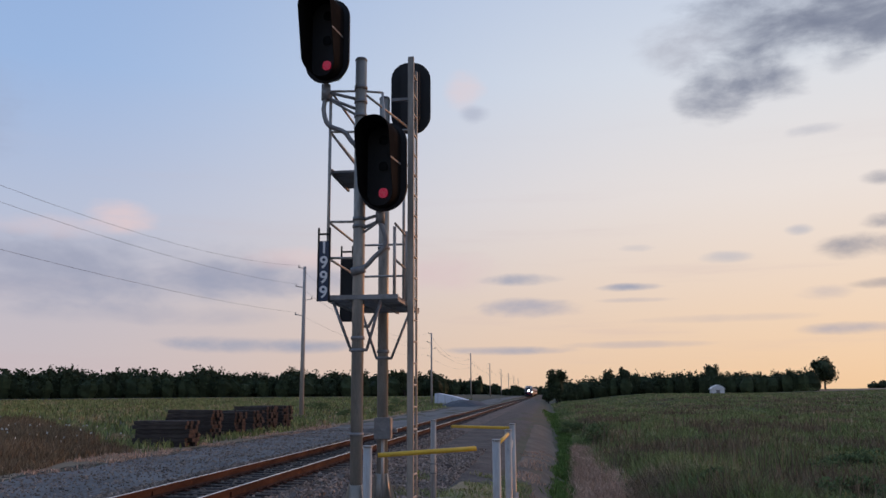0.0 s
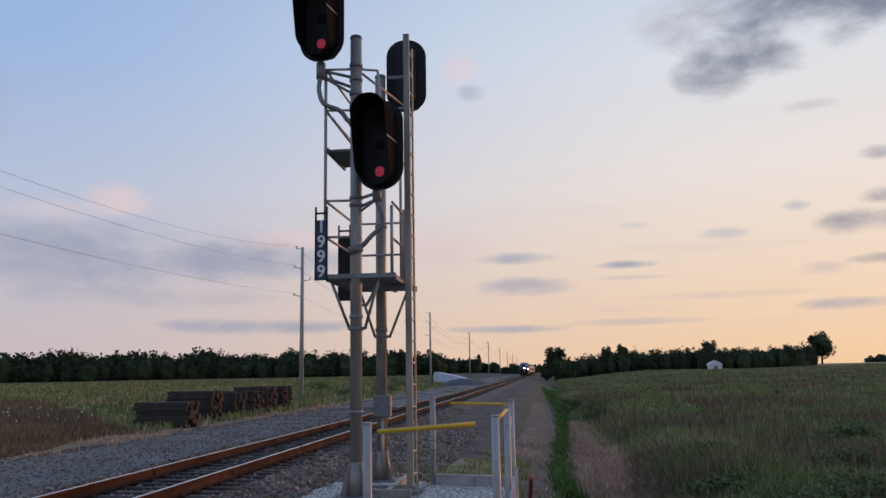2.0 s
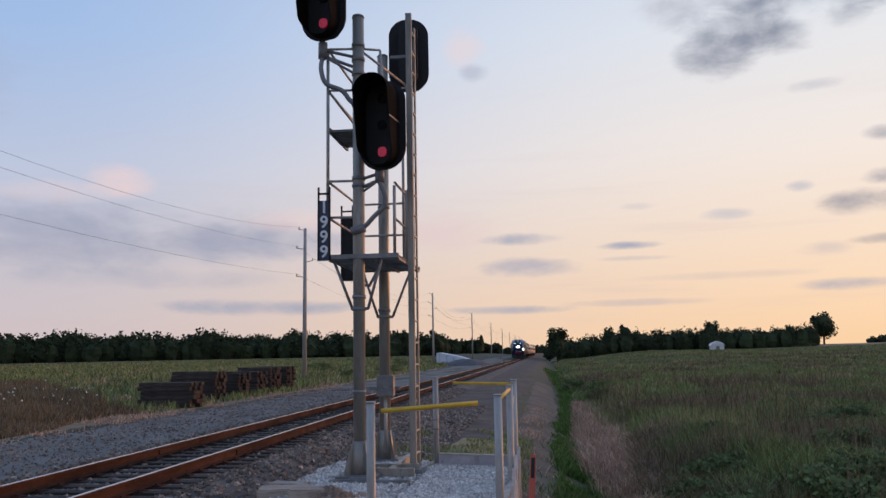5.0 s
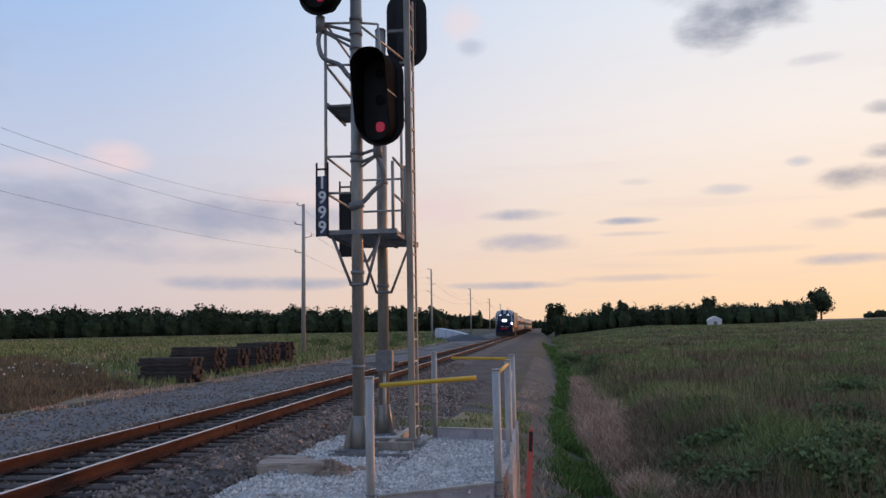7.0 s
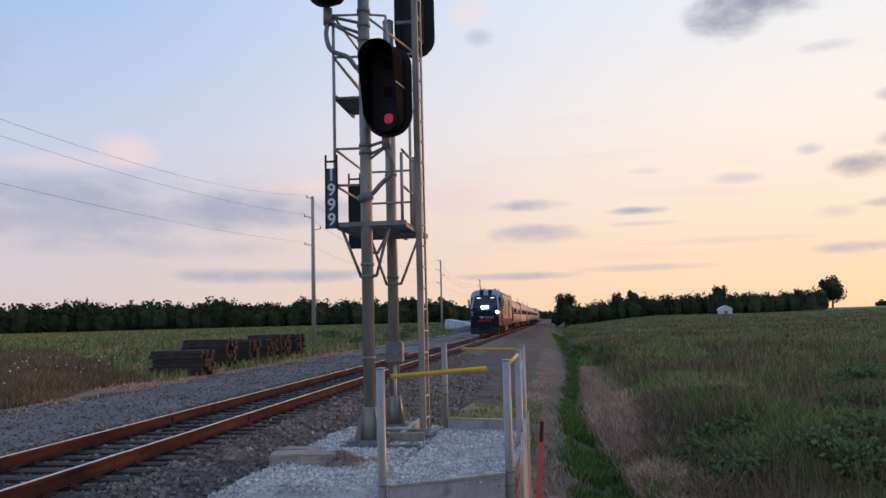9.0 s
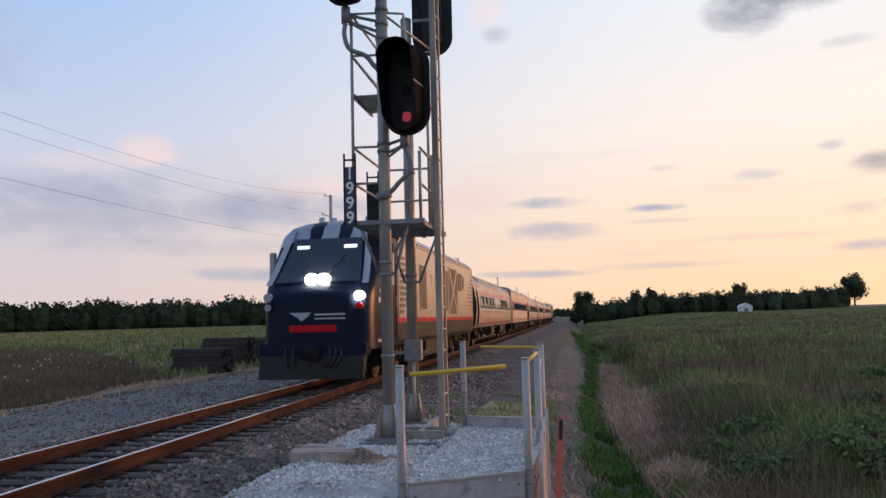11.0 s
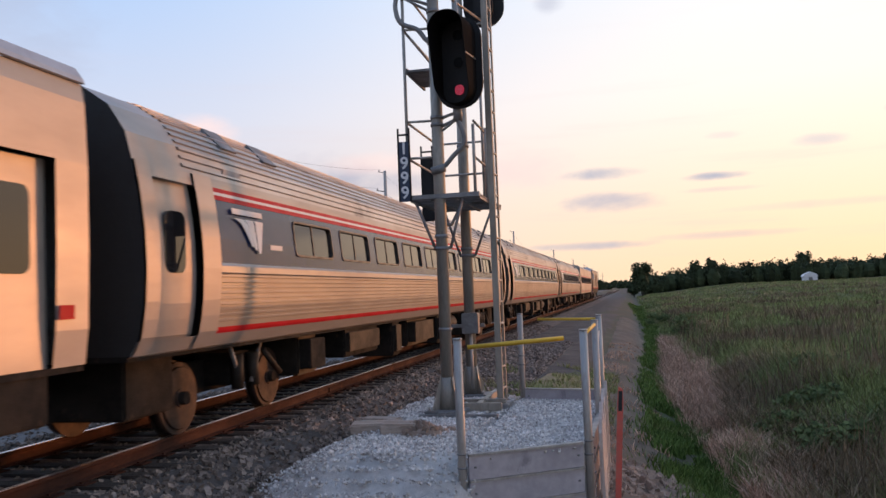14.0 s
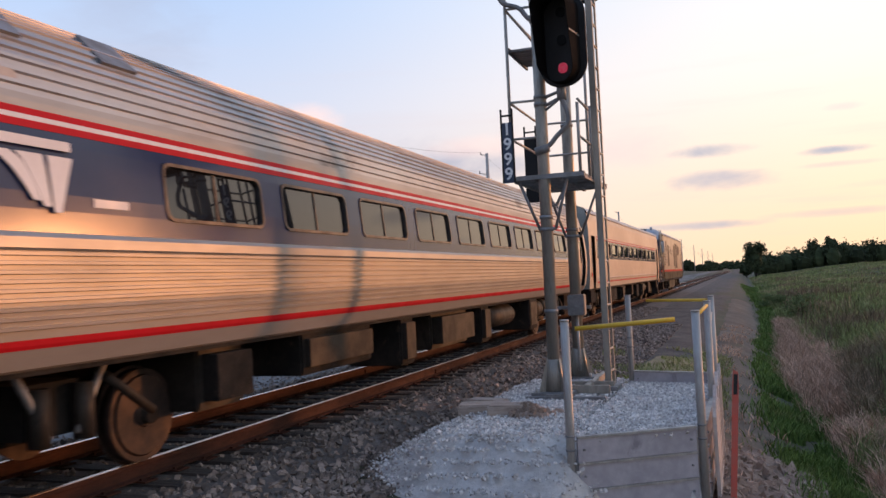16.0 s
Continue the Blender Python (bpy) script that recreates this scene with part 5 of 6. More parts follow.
def locomotive(label):
    L = 21.5
    car = thing("locomotive", label, "locomotive", "locomotives of the train")
    S = LOCO_SIDE
    cab = 3.45          # length of the navy cab
    # nose: stations from the tip back, each with half width and roof height; lower edge 1.0
    stations_n = [(0.0, 0.95, 1.05, 2.30), (0.10, 1.22, 0.95, 2.42), (0.35, 1.38, 0.92, 2.58), (0.75, 1.46, 0.92, 2.95), (1.15, 1.48, 0.92, 3.40), (1.55, 1.49, 0.92, 3.90), (1.85, 1.50, 0.92, 4.26), (2.2, 1.50, 0.92, 4.44), (2.7, 1.50, 0.92, 4.53), (cab, 1.50, 0.92, 4.52)]

    def ring(bm, y, w, zb, zt):
        out = []
        for u, v in ((1.0, 0.0), (1.0, 0.25), (1.0, 0.5), (1.0, 0.80), (0.985, 0.865), (0.93, 0.92), (0.80, 0.96), (0.55, 0.985), (0.28, 0.997), (0.0, 1.0)):
            out.append((u * w, zb + v * (zt - zb)))
        return [bm.verts.new((u, y, v)) for u, v in out] + [bm.verts.new((-u, y, v)) for u, v in out[::-1][1:]]
    bm = bmesh.new()
    rings = [ring(bm, *s) for s in stations_n]
    for a, b in zip(rings, rings[1:]):
        for k in range(len(a) - 1):
            bm.faces.new((a[k], b[k], b[k + 1], a[k + 1])).smooth = True
    bm.faces.new(rings[0])
    bmesh.ops.recalc_face_normals(bm, faces=bm.faces[:])
    part("cab", bm, M["loconavy"], car, "dark navy streamlined cab")
    bm = bmesh.new()
    caps = []
    for y, w, zb, zt in stations_n[5:]:
        half = [(0.935 * w, zb + 0.918 * (zt - zb)), (0.80 * w, zb + 0.96 * (zt - zb)), (0.55 * w, zb + 0.985 * (zt - zb)), (0.0, zt)]
        caps.append([bm.verts.new((u + 0.006 * (u > 0), y, v + 0.008)) for u, v in half] + [bm.verts.new((-u - 0.006, y, v + 0.008)) for u, v in half[::-1][1:]])
    for a, b in zip(caps, caps[1:]):
        for k in range(len(a) - 1):
            bm.faces.new((a[k], b[k], b[k + 1], a[k + 1])).smooth = True
    bmesh.ops.recalc_face_normals(bm, faces=bm.faces[:])
    part("roof_cap", bm, M["roofgrey"], car, "light grey painted cab roof")
    # windscreen lies on the sloping front

    def slope(z):
        return float(np.interp(z, [2.42, 2.58, 2.95, 3.40, 3.90, 4.22], [0.10, 0.35, 0.75, 1.15, 1.55, 1.85]))

    b = bmesh.new()
    for za, zb in ((2.66, 2.95), (2.95, 3.40), (3.40, 3.90)):
        wa, wb = 1.14 - (za - 2.66) * 0.16, 1.14 - (zb - 2.66) * 0.16
        b.faces.new([b.verts.new(p) for p in ((-wa, slope(za) - 0.02, za + 0.01), (wa, slope(za) - 0.02, za + 0.01), (wb, slope(zb) - 0.02, zb + 0.01), (-wb, slope(zb) - 0.02, zb + 0.01))])
    bmesh.ops.remove_doubles(b, verts=b.verts[:], dist=0.001)
    part("windscreen", b, M["window"], car, "dark raked windscreen")
    for s in (-1, 1):
        b = bmesh.new()
        for za, zb in ((2.60, 2.95), (2.95, 3.40), (3.40, 3.90), (3.90, 4.22)):
            wa, wb = 1.20 - (za - 2.66) * 0.14, 1.20 - (zb - 2.66) * 0.14
            b.faces.new([b.verts.new(p) for p in ((s * wa, slope(za) - 0.026, za + 0.012), (s * (wa + 0.17), slope(za) - 0.016, za + 0.012), (s * (wb + 0.17), slope(zb) - 0.016, zb + 0.012), (s * wb, slope(zb) - 0.026, zb + 0.012))])
        bmesh.ops.recalc_face_normals(b, faces=b.faces[:])
        part("pillar_stripe", b, M["roofgrey"], car, "light grey stripe beside the windscreen")
        part("number_panel", box(bmesh.new(), s * 0.66 - 0.17, s * 0.66 + 0.17, -0.01, 0.01, -0.05, 0.05), M["marker"], car, "lit white number bar", at=pose(0, slope(3.66) - 0.05, 3.66, -42, 0, 0))
        part("headlight", tube(bmesh.new(), (s * 0.17, slope(2.72) - 0.11, 2.74), (s * 0.17, slope(2.72) + 0.05, 2.74), 0.15, 16), M["headlight"], car, "bright lit headlight")
        part("ditch_light", tube(bmesh.new(), (s * 1.2, 0.0, 2.28), (s * 1.2, 0.25, 2.28), 0.11, 16), M["headlight" if s > 0 else "lens"], car, "bright lit ditch light" if s > 0 else "unlit ditch light")
        part("marker_light", tube(bmesh.new(), (s * 1.2, 0.0, 2.02), (s * 1.2, 0.25, 2.02), 0.085, 14), M["carred" if s > 0 else "lens"], car, "round marker lamp")
        part("wiper", tube(bmesh.new(), (s * 0.2, slope(2.75) - 0.06, 2.8), (s * 0.55, slope(3.45) - 0.06, 3.45), 0.014, 6), M["rubber"], car)
        part("handrail", tube(bmesh.new(), (1.54 * s, cab - 1.4, 1.15), (1.54 * s, cab - 1.4, 3.1), 0.02, 8), M["grab"], car, "copper-coloured grab rail")
        part("handrail", tube(bmesh.new(), (1.54 * s, cab - 0.4, 1.15), (1.54 * s, cab - 0.4, 3.1), 0.02, 8), M["grab"], car, "copper-coloured grab rail")
        dr = part("cab_door", box(bmesh.new(), s * 1.50 - 0.02, s * 1.50 + 0.012, cab - 1.18, cab - 0.48, 1.25, 3.60, 0.01), M["loconavy"], car)
        part("pane", box(bmesh.new(), s * 1.50 - 0.02, s * 1.50 + 0.018, cab - 1.04, cab - 0.64, 2.62, 3.40, 0.004), M["window"], dr)
        # black border paints the shade of a recess round the flush door
        part("door_frame", shape(lambda m: box(m, s * 1.50 - 0.02, s * 1.50 + 0.022, cab - 1.24, cab - 1.19, 1.2, 3.62), lambda m: box(m, s * 1.50 - 0.02, s * 1.50 + 0.022, cab - 0.47, cab - 0.42, 1.2, 3.62),
                                 lambda m: box(m, s * 1.50 - 0.02, s * 1.50 + 0.03, cab - 1.30, cab - 0.36, 3.62, 3.68)), M["rubber"], dr)
        part("handle", tube(bmesh.new(), (s * 1.535, cab - 0.56, 2.0), (s * 1.535, cab - 0.56, 2.3), 0.015, 6), M["galv"], dr)
        part("mirror", box(bmesh.new(), s * 1.66 - 0.09, s * 1.66 + 0.09, 1.60, 1.76, 2.82, 3.58, 0.03), M["roofgrey"], car, "upright side mirror")
        part("side_window", box(bmesh.new(), s * 1.49 - 0.01, s * 1.49 + 0.018, 1.62, 2.3, 2.62, 3.2, 0.005), M["window"], car)
        part("step_well", box(bmesh.new(), s * 1.44 - 0.1, s * 1.44 + 0.02, cab - 1.15, cab - 0.5, 0.45, 1.2, 0.01), M["under"], car)
    part("red_band", box(bmesh.new(), -0.62, 0.62, -0.02, 0.12, 1.38, 1.56, 0.01), M["carred"], car, "red band on the nose")
    part("light_bar", box(bmesh.new(), -0.40, 0.40, 0.03, 0.2, 2.22, 2.30, 0.01), M["louvre"], car)
    part("route_display", box(bmesh.new(), -0.30, 0.30, 0.02, 0.2, 2.235, 2.275), M["amber"], car, "amber lit route display")
    part("lettering_bar", box(bmesh.new(), 0.05, 0.85, -0.012, 0.02, 1.80, 1.85), M["roofgrey"], car, "plain pale lettering bar")
    part("lettering_bar", box(bmesh.new(), 0.05, 0.85, -0.012, 0.02, 1.70, 1.74), M["roofgrey"], car, "plain pale lettering bar")
    part("emblem", prism(bmesh.new(), [(-0.62, 1.88), (-0.05, 1.88), (-0.1, 1.80), (-0.3, 1.66), (-0.42, 1.76)], 1, -0.014, 0.02), M["roofgrey"], car, "pale swept emblem")
    pl = prism(bmesh.new(), [(-0.25, 0.22), (-0.12, 0.22), (0.35, 0.95), (0.2, 1.0), (-0.15, 0.75)], 0, -1.35, 1.35)
    part("snow_plough", pl, M["locogrey"], car, "dark plough under the nose")
    part("front_bumper", box(bmesh.new(), -1.38, 1.38, -0.08, 0.5, 0.78, 1.12, 0.03), M["loconavy"], car)
    part("coupler", box(bmesh.new(), -0.2, 0.2, -0.45, 0.4, 0.72, 1.02, 0.03), M["under"], car)
    part("hose_set", shape(*[(lambda b, x=x: hose(b, [(x, -0.05, 1.0), (x + 0.03, -0.2, 0.75), (x * 0.8, -0.22, 0.5)], 0.025, 6, 3)) for x in (-0.7, -0.5, 0.45, 0.6, 0.75)]), M["rubber"], car)
    # plain bars in place of the running number, and small plates, on the cab side
    for q in range(4):
        part("lettering_bar", box(bmesh.new(), 1.455, 1.494, 0.95 + q * 0.17, 1.07 + q * 0.17, 2.10, 2.26), M["roofgrey"], car, "pale number bar")
    part("lettering_bar", box(bmesh.new(), 1.455, 1.494, 1.1, 1.45, 2.36, 2.46), M["roofgrey"], car, "pale number bar")
    part("notice_plate", box(bmesh.new(), 1.47, 1.496, 1.3, 1.48, 1.28, 1.44), M["carwhite"], car, "small pale notice plate")
    for q in range(5):
        part("lettering_bar", box(bmesh.new(), 1.46, 1.494, 0.85 + q * 0.14, 0.95 + q * 0.14, 1.08, 1.15), M["roofgrey"], car)
    # long body behind the cab
    y0, y1 = cab, L
    part("body_side", skin(bmesh.new(), [(1.505, 1.70), (1.505, 4.0)], (y0, y1)), M["locosilver"], car, "smooth silver body side")
    part("red_stripe", skin(bmesh.new(), [(1.508, 1.56), (1.508, 1.70)], (1.3, y1)), M["carred"], car, "broad red stripe")
    part("lower_side", skin(bmesh.new(), [(1.44, 0.92), (1.49, 1.05), (1.503, 1.56)], (y0 - 1.9, y1)), M["locogrey"], car, "dark grey lower side")
    part("roof_edge", skin(bmesh.new(), [(1.505, 4.0), (1.53, 4.01), (1.53, 4.06), (1.48, 4.07), (1.44, 4.18), (1.2, 4.36), (0.7, 4.48), (0.0, 4.51)], (y0, y1)), M["roofgrey"], car, "grey roof")
    far = skin(bmesh.new(), S, (y0, y1))
    bmesh.ops.scale(far, vec=(-1, 1, 1), verts=far.verts[:])
    part("far_side", far, M["locosilver"], car)
    part("rear_end", end_face(S, y1), M["rubber"], car)
    part("floor_pan", box(bmesh.new(), -1.4, 1.42, 1.0, y1 - 0.2, 0.9, 1.0), M["under"], car)

    def vent(a, b, z0, z1, slats=7, upright=False):
        v = part("vent", shape(lambda m: box(m, 1.50, 1.512, a, b, z0, z1)), M["louvre"], car, "recessed brown grille")
        part("vent_frame", shape(lambda m: box(m, 1.50, 1.522, a - 0.04, a, z0 - 0.04, z1 + 0.04), lambda m: box(m, 1.50, 1.522, b, b + 0.04, z0 - 0.04, z1 + 0.04),
                                 lambda m: box(m, 1.50, 1.522, a, b, z1, z1 + 0.04), lambda m: box(m, 1.50, 1.522, a, b, z0 - 0.04, z0)), M["locosilver"], v)
        if not slats:
            return v
        bm = bmesh.new()
        for k in range(slats):
            z = z0 + (z1 - z0) * (k + 0.5) / slats
            box(bm, 1.512, 1.519, a, b, z - 0.012, z + 0.012)
        part("slats", bm, M["louvre"], v)
        return v
    vent(12.2, 13.0, 1.95, 3.55, 18)
    x = vent(13.35, 15.7, 1.82, 3.72, 22)
    for p, q in (((13.35, 3.72), (15.7, 1.82)), ((13.35, 1.82), (15.7, 3.72))):
        d = (Vector(q) - Vector(p)).normalized()
        n = Vector((-d.y, d.x)) * 0.09
        part("cross_brace", prism(bmesh.new(), [(p[0] + n.x, p[1] + n.y), (p[0] - n.x, p[1] - n.y), (q[0] - n.x, q[1] - n.y), (q[0] + n.x, q[1] + n.y)], 0, 1.519, 1.526), M["locosilver"], x, "pale diagonal brace")
    vent(15.95, 17.1, 2.85, 3.62, 12)
    vent(17.45, 18.02, 2.95, 3.55, 5)
    vent(5.5, 6.08, 3.02, 3.74, 0)
    vent(6.82, 8.03, 1.98, 3.45, 0)
    emblem(car, 1.508, 8.7, 3.3, 0.8, "ghost")
    for z, h, y, w in ((3.12, 0.15, 9.75, 2.1), (2.84, 0.14, 9.75, 2.1)):
        for q in range(7):
            part("lettering_bar", box(bmesh.new(), 1.506, 1.511, y + q * w / 7, y + q * w / 7 + w / 7 * 0.62, z - h / 2, z + h / 2), M["ghost"], car)
    holes = bmesh.new()
    for base, sgn in ((3.66, 1), (21.35, -1)):
        for i in range(18):
            for j in range(12):
                z = 1.88 + j * 0.178
                off = i * 0.19
                if z > 3.95 - 0.10 * i or z < 1.8 + 0.03 * i or off > 3.3:
                    continue
                r = 0.074 * (1 - off / 4.2) * (1.0 if sgn > 0 else 0.7)
                tube(holes, (1.503, base + sgn * off, z), (1.508, base + sgn * off, z), r, 10)
    tagged(part("dot_pattern", holes, M["locogrey"], car, "pattern of round grey dots"), kind="stuff")
    for k in range(26):
        part("roof_bolt", box(bmesh.new(), 1.44, 1.50, y0 + 0.5 + k * 0.66, y0 + 0.72 + k * 0.66, 4.07, 4.12), M["locogrey"], car)
    for k, (a, b) in enumerate(((5.5, 8.0), (9.0, 13.0), (14.0, 17.0), (18.0, 20.5))):
        part("roof_hatch", box(bmesh.new(), -0.8, 0.8, a, b, 4.44, 4.56, 0.03), M["roofgrey"], car)
    for x_, y_ in ((-0.5, 2.5), (-0.2, 2.7), (0.9, 2.35)):
        part("antenna", tube(bmesh.new(), (x_, y_, 4.3), (x_, y_, 4.58 + 0.03 * (x_ < 0)), 0.085, 12), M["roofgrey"], car)
    part("fuel_tank", box(bmesh.new(), -1.35, 1.40, 8.2, 13.6, 0.35, 1.0, 0.08), M["locogrey"], car, "dark grey fuel tank")
    for a, b in ((2.1, 3.0), (6.2, 8.1), (13.7, 15.7), (18.9, 20.6)):
        rack = part("equipment_rack", shape(lambda m: box(m, -1.1, 1.12, a, b, 0.36, 0.95, 0.03), lambda m: tube(m, (1.2, a, 0.62), (1.2, b, 0.62), 0.06, 10),
                                            lambda m: tube(m, (1.22, a, 0.45), (1.22, b, 0.45), 0.04, 8)), M["under"], car, "dark piping and boxes under the frame")
        part("bracket", box(bmesh.new(), 1.12, 1.3, (a + b) / 2 - 0.05, (a + b) / 2 + 0.05, 0.4, 0.98, 0.01), M["underbox"], rack)
    part("bolster", box(bmesh.new(), -0.95, 0.95, 3.0, 6.2, 0.5, 0.95, 0.03), M["under"], car)
    part("bolster", box(bmesh.new(), -0.95, 0.95, 15.7, 18.9, 0.5, 0.95, 0.03), M["under"], car)
    truck(car, 4.6, 2.75, 1.05)
    truck(car, 17.3, 2.75, 1.05)
    return car


TRAIN = []      # vehicle and its distance behind the front of the train


def build_train():
    loco = locomotive("navy and silver streamlined diesel locomotive with lit headlights, leading the train")
    a = tube_car("ribbed stainless steel lounge car with few windows", (2.75, 4.82, 6.9, 8.95, 15.5, 17.5, 19.45), 21.8, seed=11)
    h = flat_car("smooth pale metal coach with a blue window band and red stripes", seed=5)
    b = tube_car("ribbed stainless steel coach with a blue window band and red stripes", tuple(4.35 + 2.05 * k for k in range(9)), 2.4, seed=21)
    c = copy_thing(b, pose(0, 0, 0))
    d = copy_thing(b, pose(0, 0, 0))
    h2 = copy_thing(h, pose(0, 0, 0))
    tail = copy_thing(loco, pose(0, 0, 0))
    tagged(tail, "navy and silver streamlined diesel locomotive at the tail of the train")
    for ob, s in ((loco, 0.0), (a, 22.0), (h, 48.2), (b, 73.6), (c, 99.8), (d, 125.75), (h2, 152.2), (tail, 177.6)):
        TRAIN.append((ob, s))


build_train()


# ---- poles and wires ----
POLES = [(-20.9, 70.0, 0.22, 12.85), (-20.9, 153.0, 0.45, 12.9), (-20.9, 236.0, 0.8, 13.0), (-20.9, 319.0, 0.9, 13.0), (-20.9, 402.0, 1.0, 13.0), (-20.9, 485.0, 1.2, 13.0), (-20.9, 568.0, 1.4, 13.2), (-20.9, 660.0, 1.6, 13.4), (-20.9, -13.0, -0.4, 12.85)]
ARMS = [(-0.55, -0.06), (-0.75, -1.75), (-0.75, -4.25), (0.7, -2.9)]     # sideways reach and drop below the top


def build_poles():
    for x, y, z0, z1 in POLES:
        p = thing("utility_pole", "tall grey wooden power pole with short side arms", "utility pole", "utility poles along the track")
        part("shaft", tube(bmesh.new(), (x, y, z0 - 0.5), (x, y, z1), 0.21, 12, 0.13), M["pole"], p)
        for dx, dz in ARMS:
            a = part("side_arm", tube(bmesh.new(), (x, y, z1 + dz - 0.12), (x + dx, y, z1 + dz), 0.035, 8), M["pole"], p)
            part("insulator", tube(bmesh.new(), (x + dx, y, z1 + dz - 0.02), (x + dx, y, z1 + dz + 0.22), 0.06, 8, 0.035), M["galv_dark"], a)
    order = sorted(POLES, key=lambda q: q[1])
    for a, b in zip(order, order[1:]):
        for (dx, dz), sag in zip(ARMS if a[1] > 0 else ARMS[:3], (3.0, 1.9, 1.3, 1.6)):
            pts = []
            for k in range(25):
                t = k / 24
                pts.append((a[0] + dx + (b[0] - a[0]) * t, a[1] + (b[1] - a[1]) * t, (a[3] + (b[3] - a[3]) * t) + dz + 0.2 - sag * 4 * t * (1 - t)))
            w = part("power_line", hose(bmesh.new(), pts, 0.007 if b[1] < 160 else 0.012, 5, 1), M["wire"])
            tagged(w, "thin dark overhead power line between poles", "power line", "power lines")


build_poles()


# ---- stacks of old ties ----
def build_stacks():
    long_mesh = mesh_of("tie", box(bmesh.new(), -1.3, 1.3, -0.11, 0.11, -0.085, 0.085, 0.012), M["tie"])
    long_mesh.materials.append(M["tie_end"])
    for f in long_mesh.polygons:
        if abs(f.normal.x) > 0.9:
            f.material_index = 1
    r = random.Random(4)
    spots = [(-16.45, 34.9, -7, 6), (-17.5, 40.2, -9, 8), (-17.5, 43.6, -14, 7), (-17.7, 47.0, -18, 7), (-17.9, 50.2, -20, 8), (-17.75, 52.8, -20, 8)]
    for x, y, a, courses in spots:
        z = float(ground_z(x, y))
        s = thing("tie_stack", "stack of old dark railway ties beside the service road", "stack of ties", "stacks of ties", at=pose(x, y, z, 0, 0, a))
        for k in range(courses):
            for q in range(4):
                t = new("tie", long_mesh)
                t.parent = s
                t.matrix_basis = pose(r.uniform(-0.12, 0.1), (q - 1.5) * 0.25 + r.uniform(-0.01, 0.01), 0.09 + k * 0.182, 0, 0, r.uniform(-1.2, 1.2))


build_stacks()


# ---- trees ----
def crown(c, size, count, leaf, r, lobes=9):
    """Leaf quads in clumps about the middle c: points and faces."""
    pts, faces = [], []
    mids = []
    for k in range(lobes):
        a, h = r.uniform(0, math.tau), r.uniform(-0.75, 0.85)
        w = math.sqrt(max(0.05, 1 - h * h)) * r.uniform(0.45, 0.8)
        mids.append((c[0] + size[0] * w * math.cos(a), c[1] + size[1] * w * math.sin(a), c[2] + size[2] * h * 0.8, r.uniform(0.28, 0.5)))
    for k in range(count):
        m = r.choice(mids)
        d = Vector((r.gauss(0, 1), r.gauss(0, 1), r.gauss(0, 1))).normalized() * (r.random() ** 0.45)
        p = Vector((m[0] + d.x * size[0] * m[3], m[1] + d.y * size[1] * m[3], m[2] + d.z * size[2] * m[3]))
        u = Vector((r.gauss(0, 1), r.gauss(0, 1), r.gauss(0, 1))).normalized()
        v = u.orthogonal().normalized()
        s = leaf * r.uniform(0.6, 1.3)
        i = len(pts)
        pts += [p + u * s, p + v * s * 0.7, p - u * s, p - v * s * 0.7]
        faces.append((i, i + 1, i + 2, i + 3))
    return pts, faces


def lump(c, size, r, n=7):
    """A rough dark core of a far crown."""
    pts, faces = [], []
    for j in range(n):
        for i in range(n):
            th, ph = math.pi * (j + 0.5) / n, math.tau * i / n
            k = r.uniform(0.72, 1.0)
            pts.append((c[0] + size[0] * k * math.sin(th) * math.cos(ph), c[1] + size[1] * k * math.sin(th) * math.sin(ph), c[2] + size[2] * k * math.cos(th)))
    for j in range(n - 1):
        for i in range(n):
            faces.append((j * n + i, j * n + (i + 1) % n, (j + 1) * n + (i + 1) % n, (j + 1) * n + i))
    return pts, faces


def woods(name, places, label, seed, leaf=0.42):
    """A far wood in one mesh: places are x, y, base z, height, half width."""
    r = random.Random(seed)
    pts, faces = [], []
    for x, y, z, h, w in places:
        for p, f in (lump((x, y, z + h * 0.40), (w * 0.95, w * 0.9, h * 0.50), r), crown((x, y, z + h * 0.55), (w, w, h * 0.5), 190, leaf, r, 12)):
            o = len(pts)
            pts += [tuple(v) for v in p]
            faces += [tuple(i + o for i in q) for q in f]
    return tagged(raw(name, pts, faces, M["leaf"]), label, "woods", kind="stuff")


def polar(az, d):
    return d * math.sin(radians(az)), d * math.cos(radians(az))


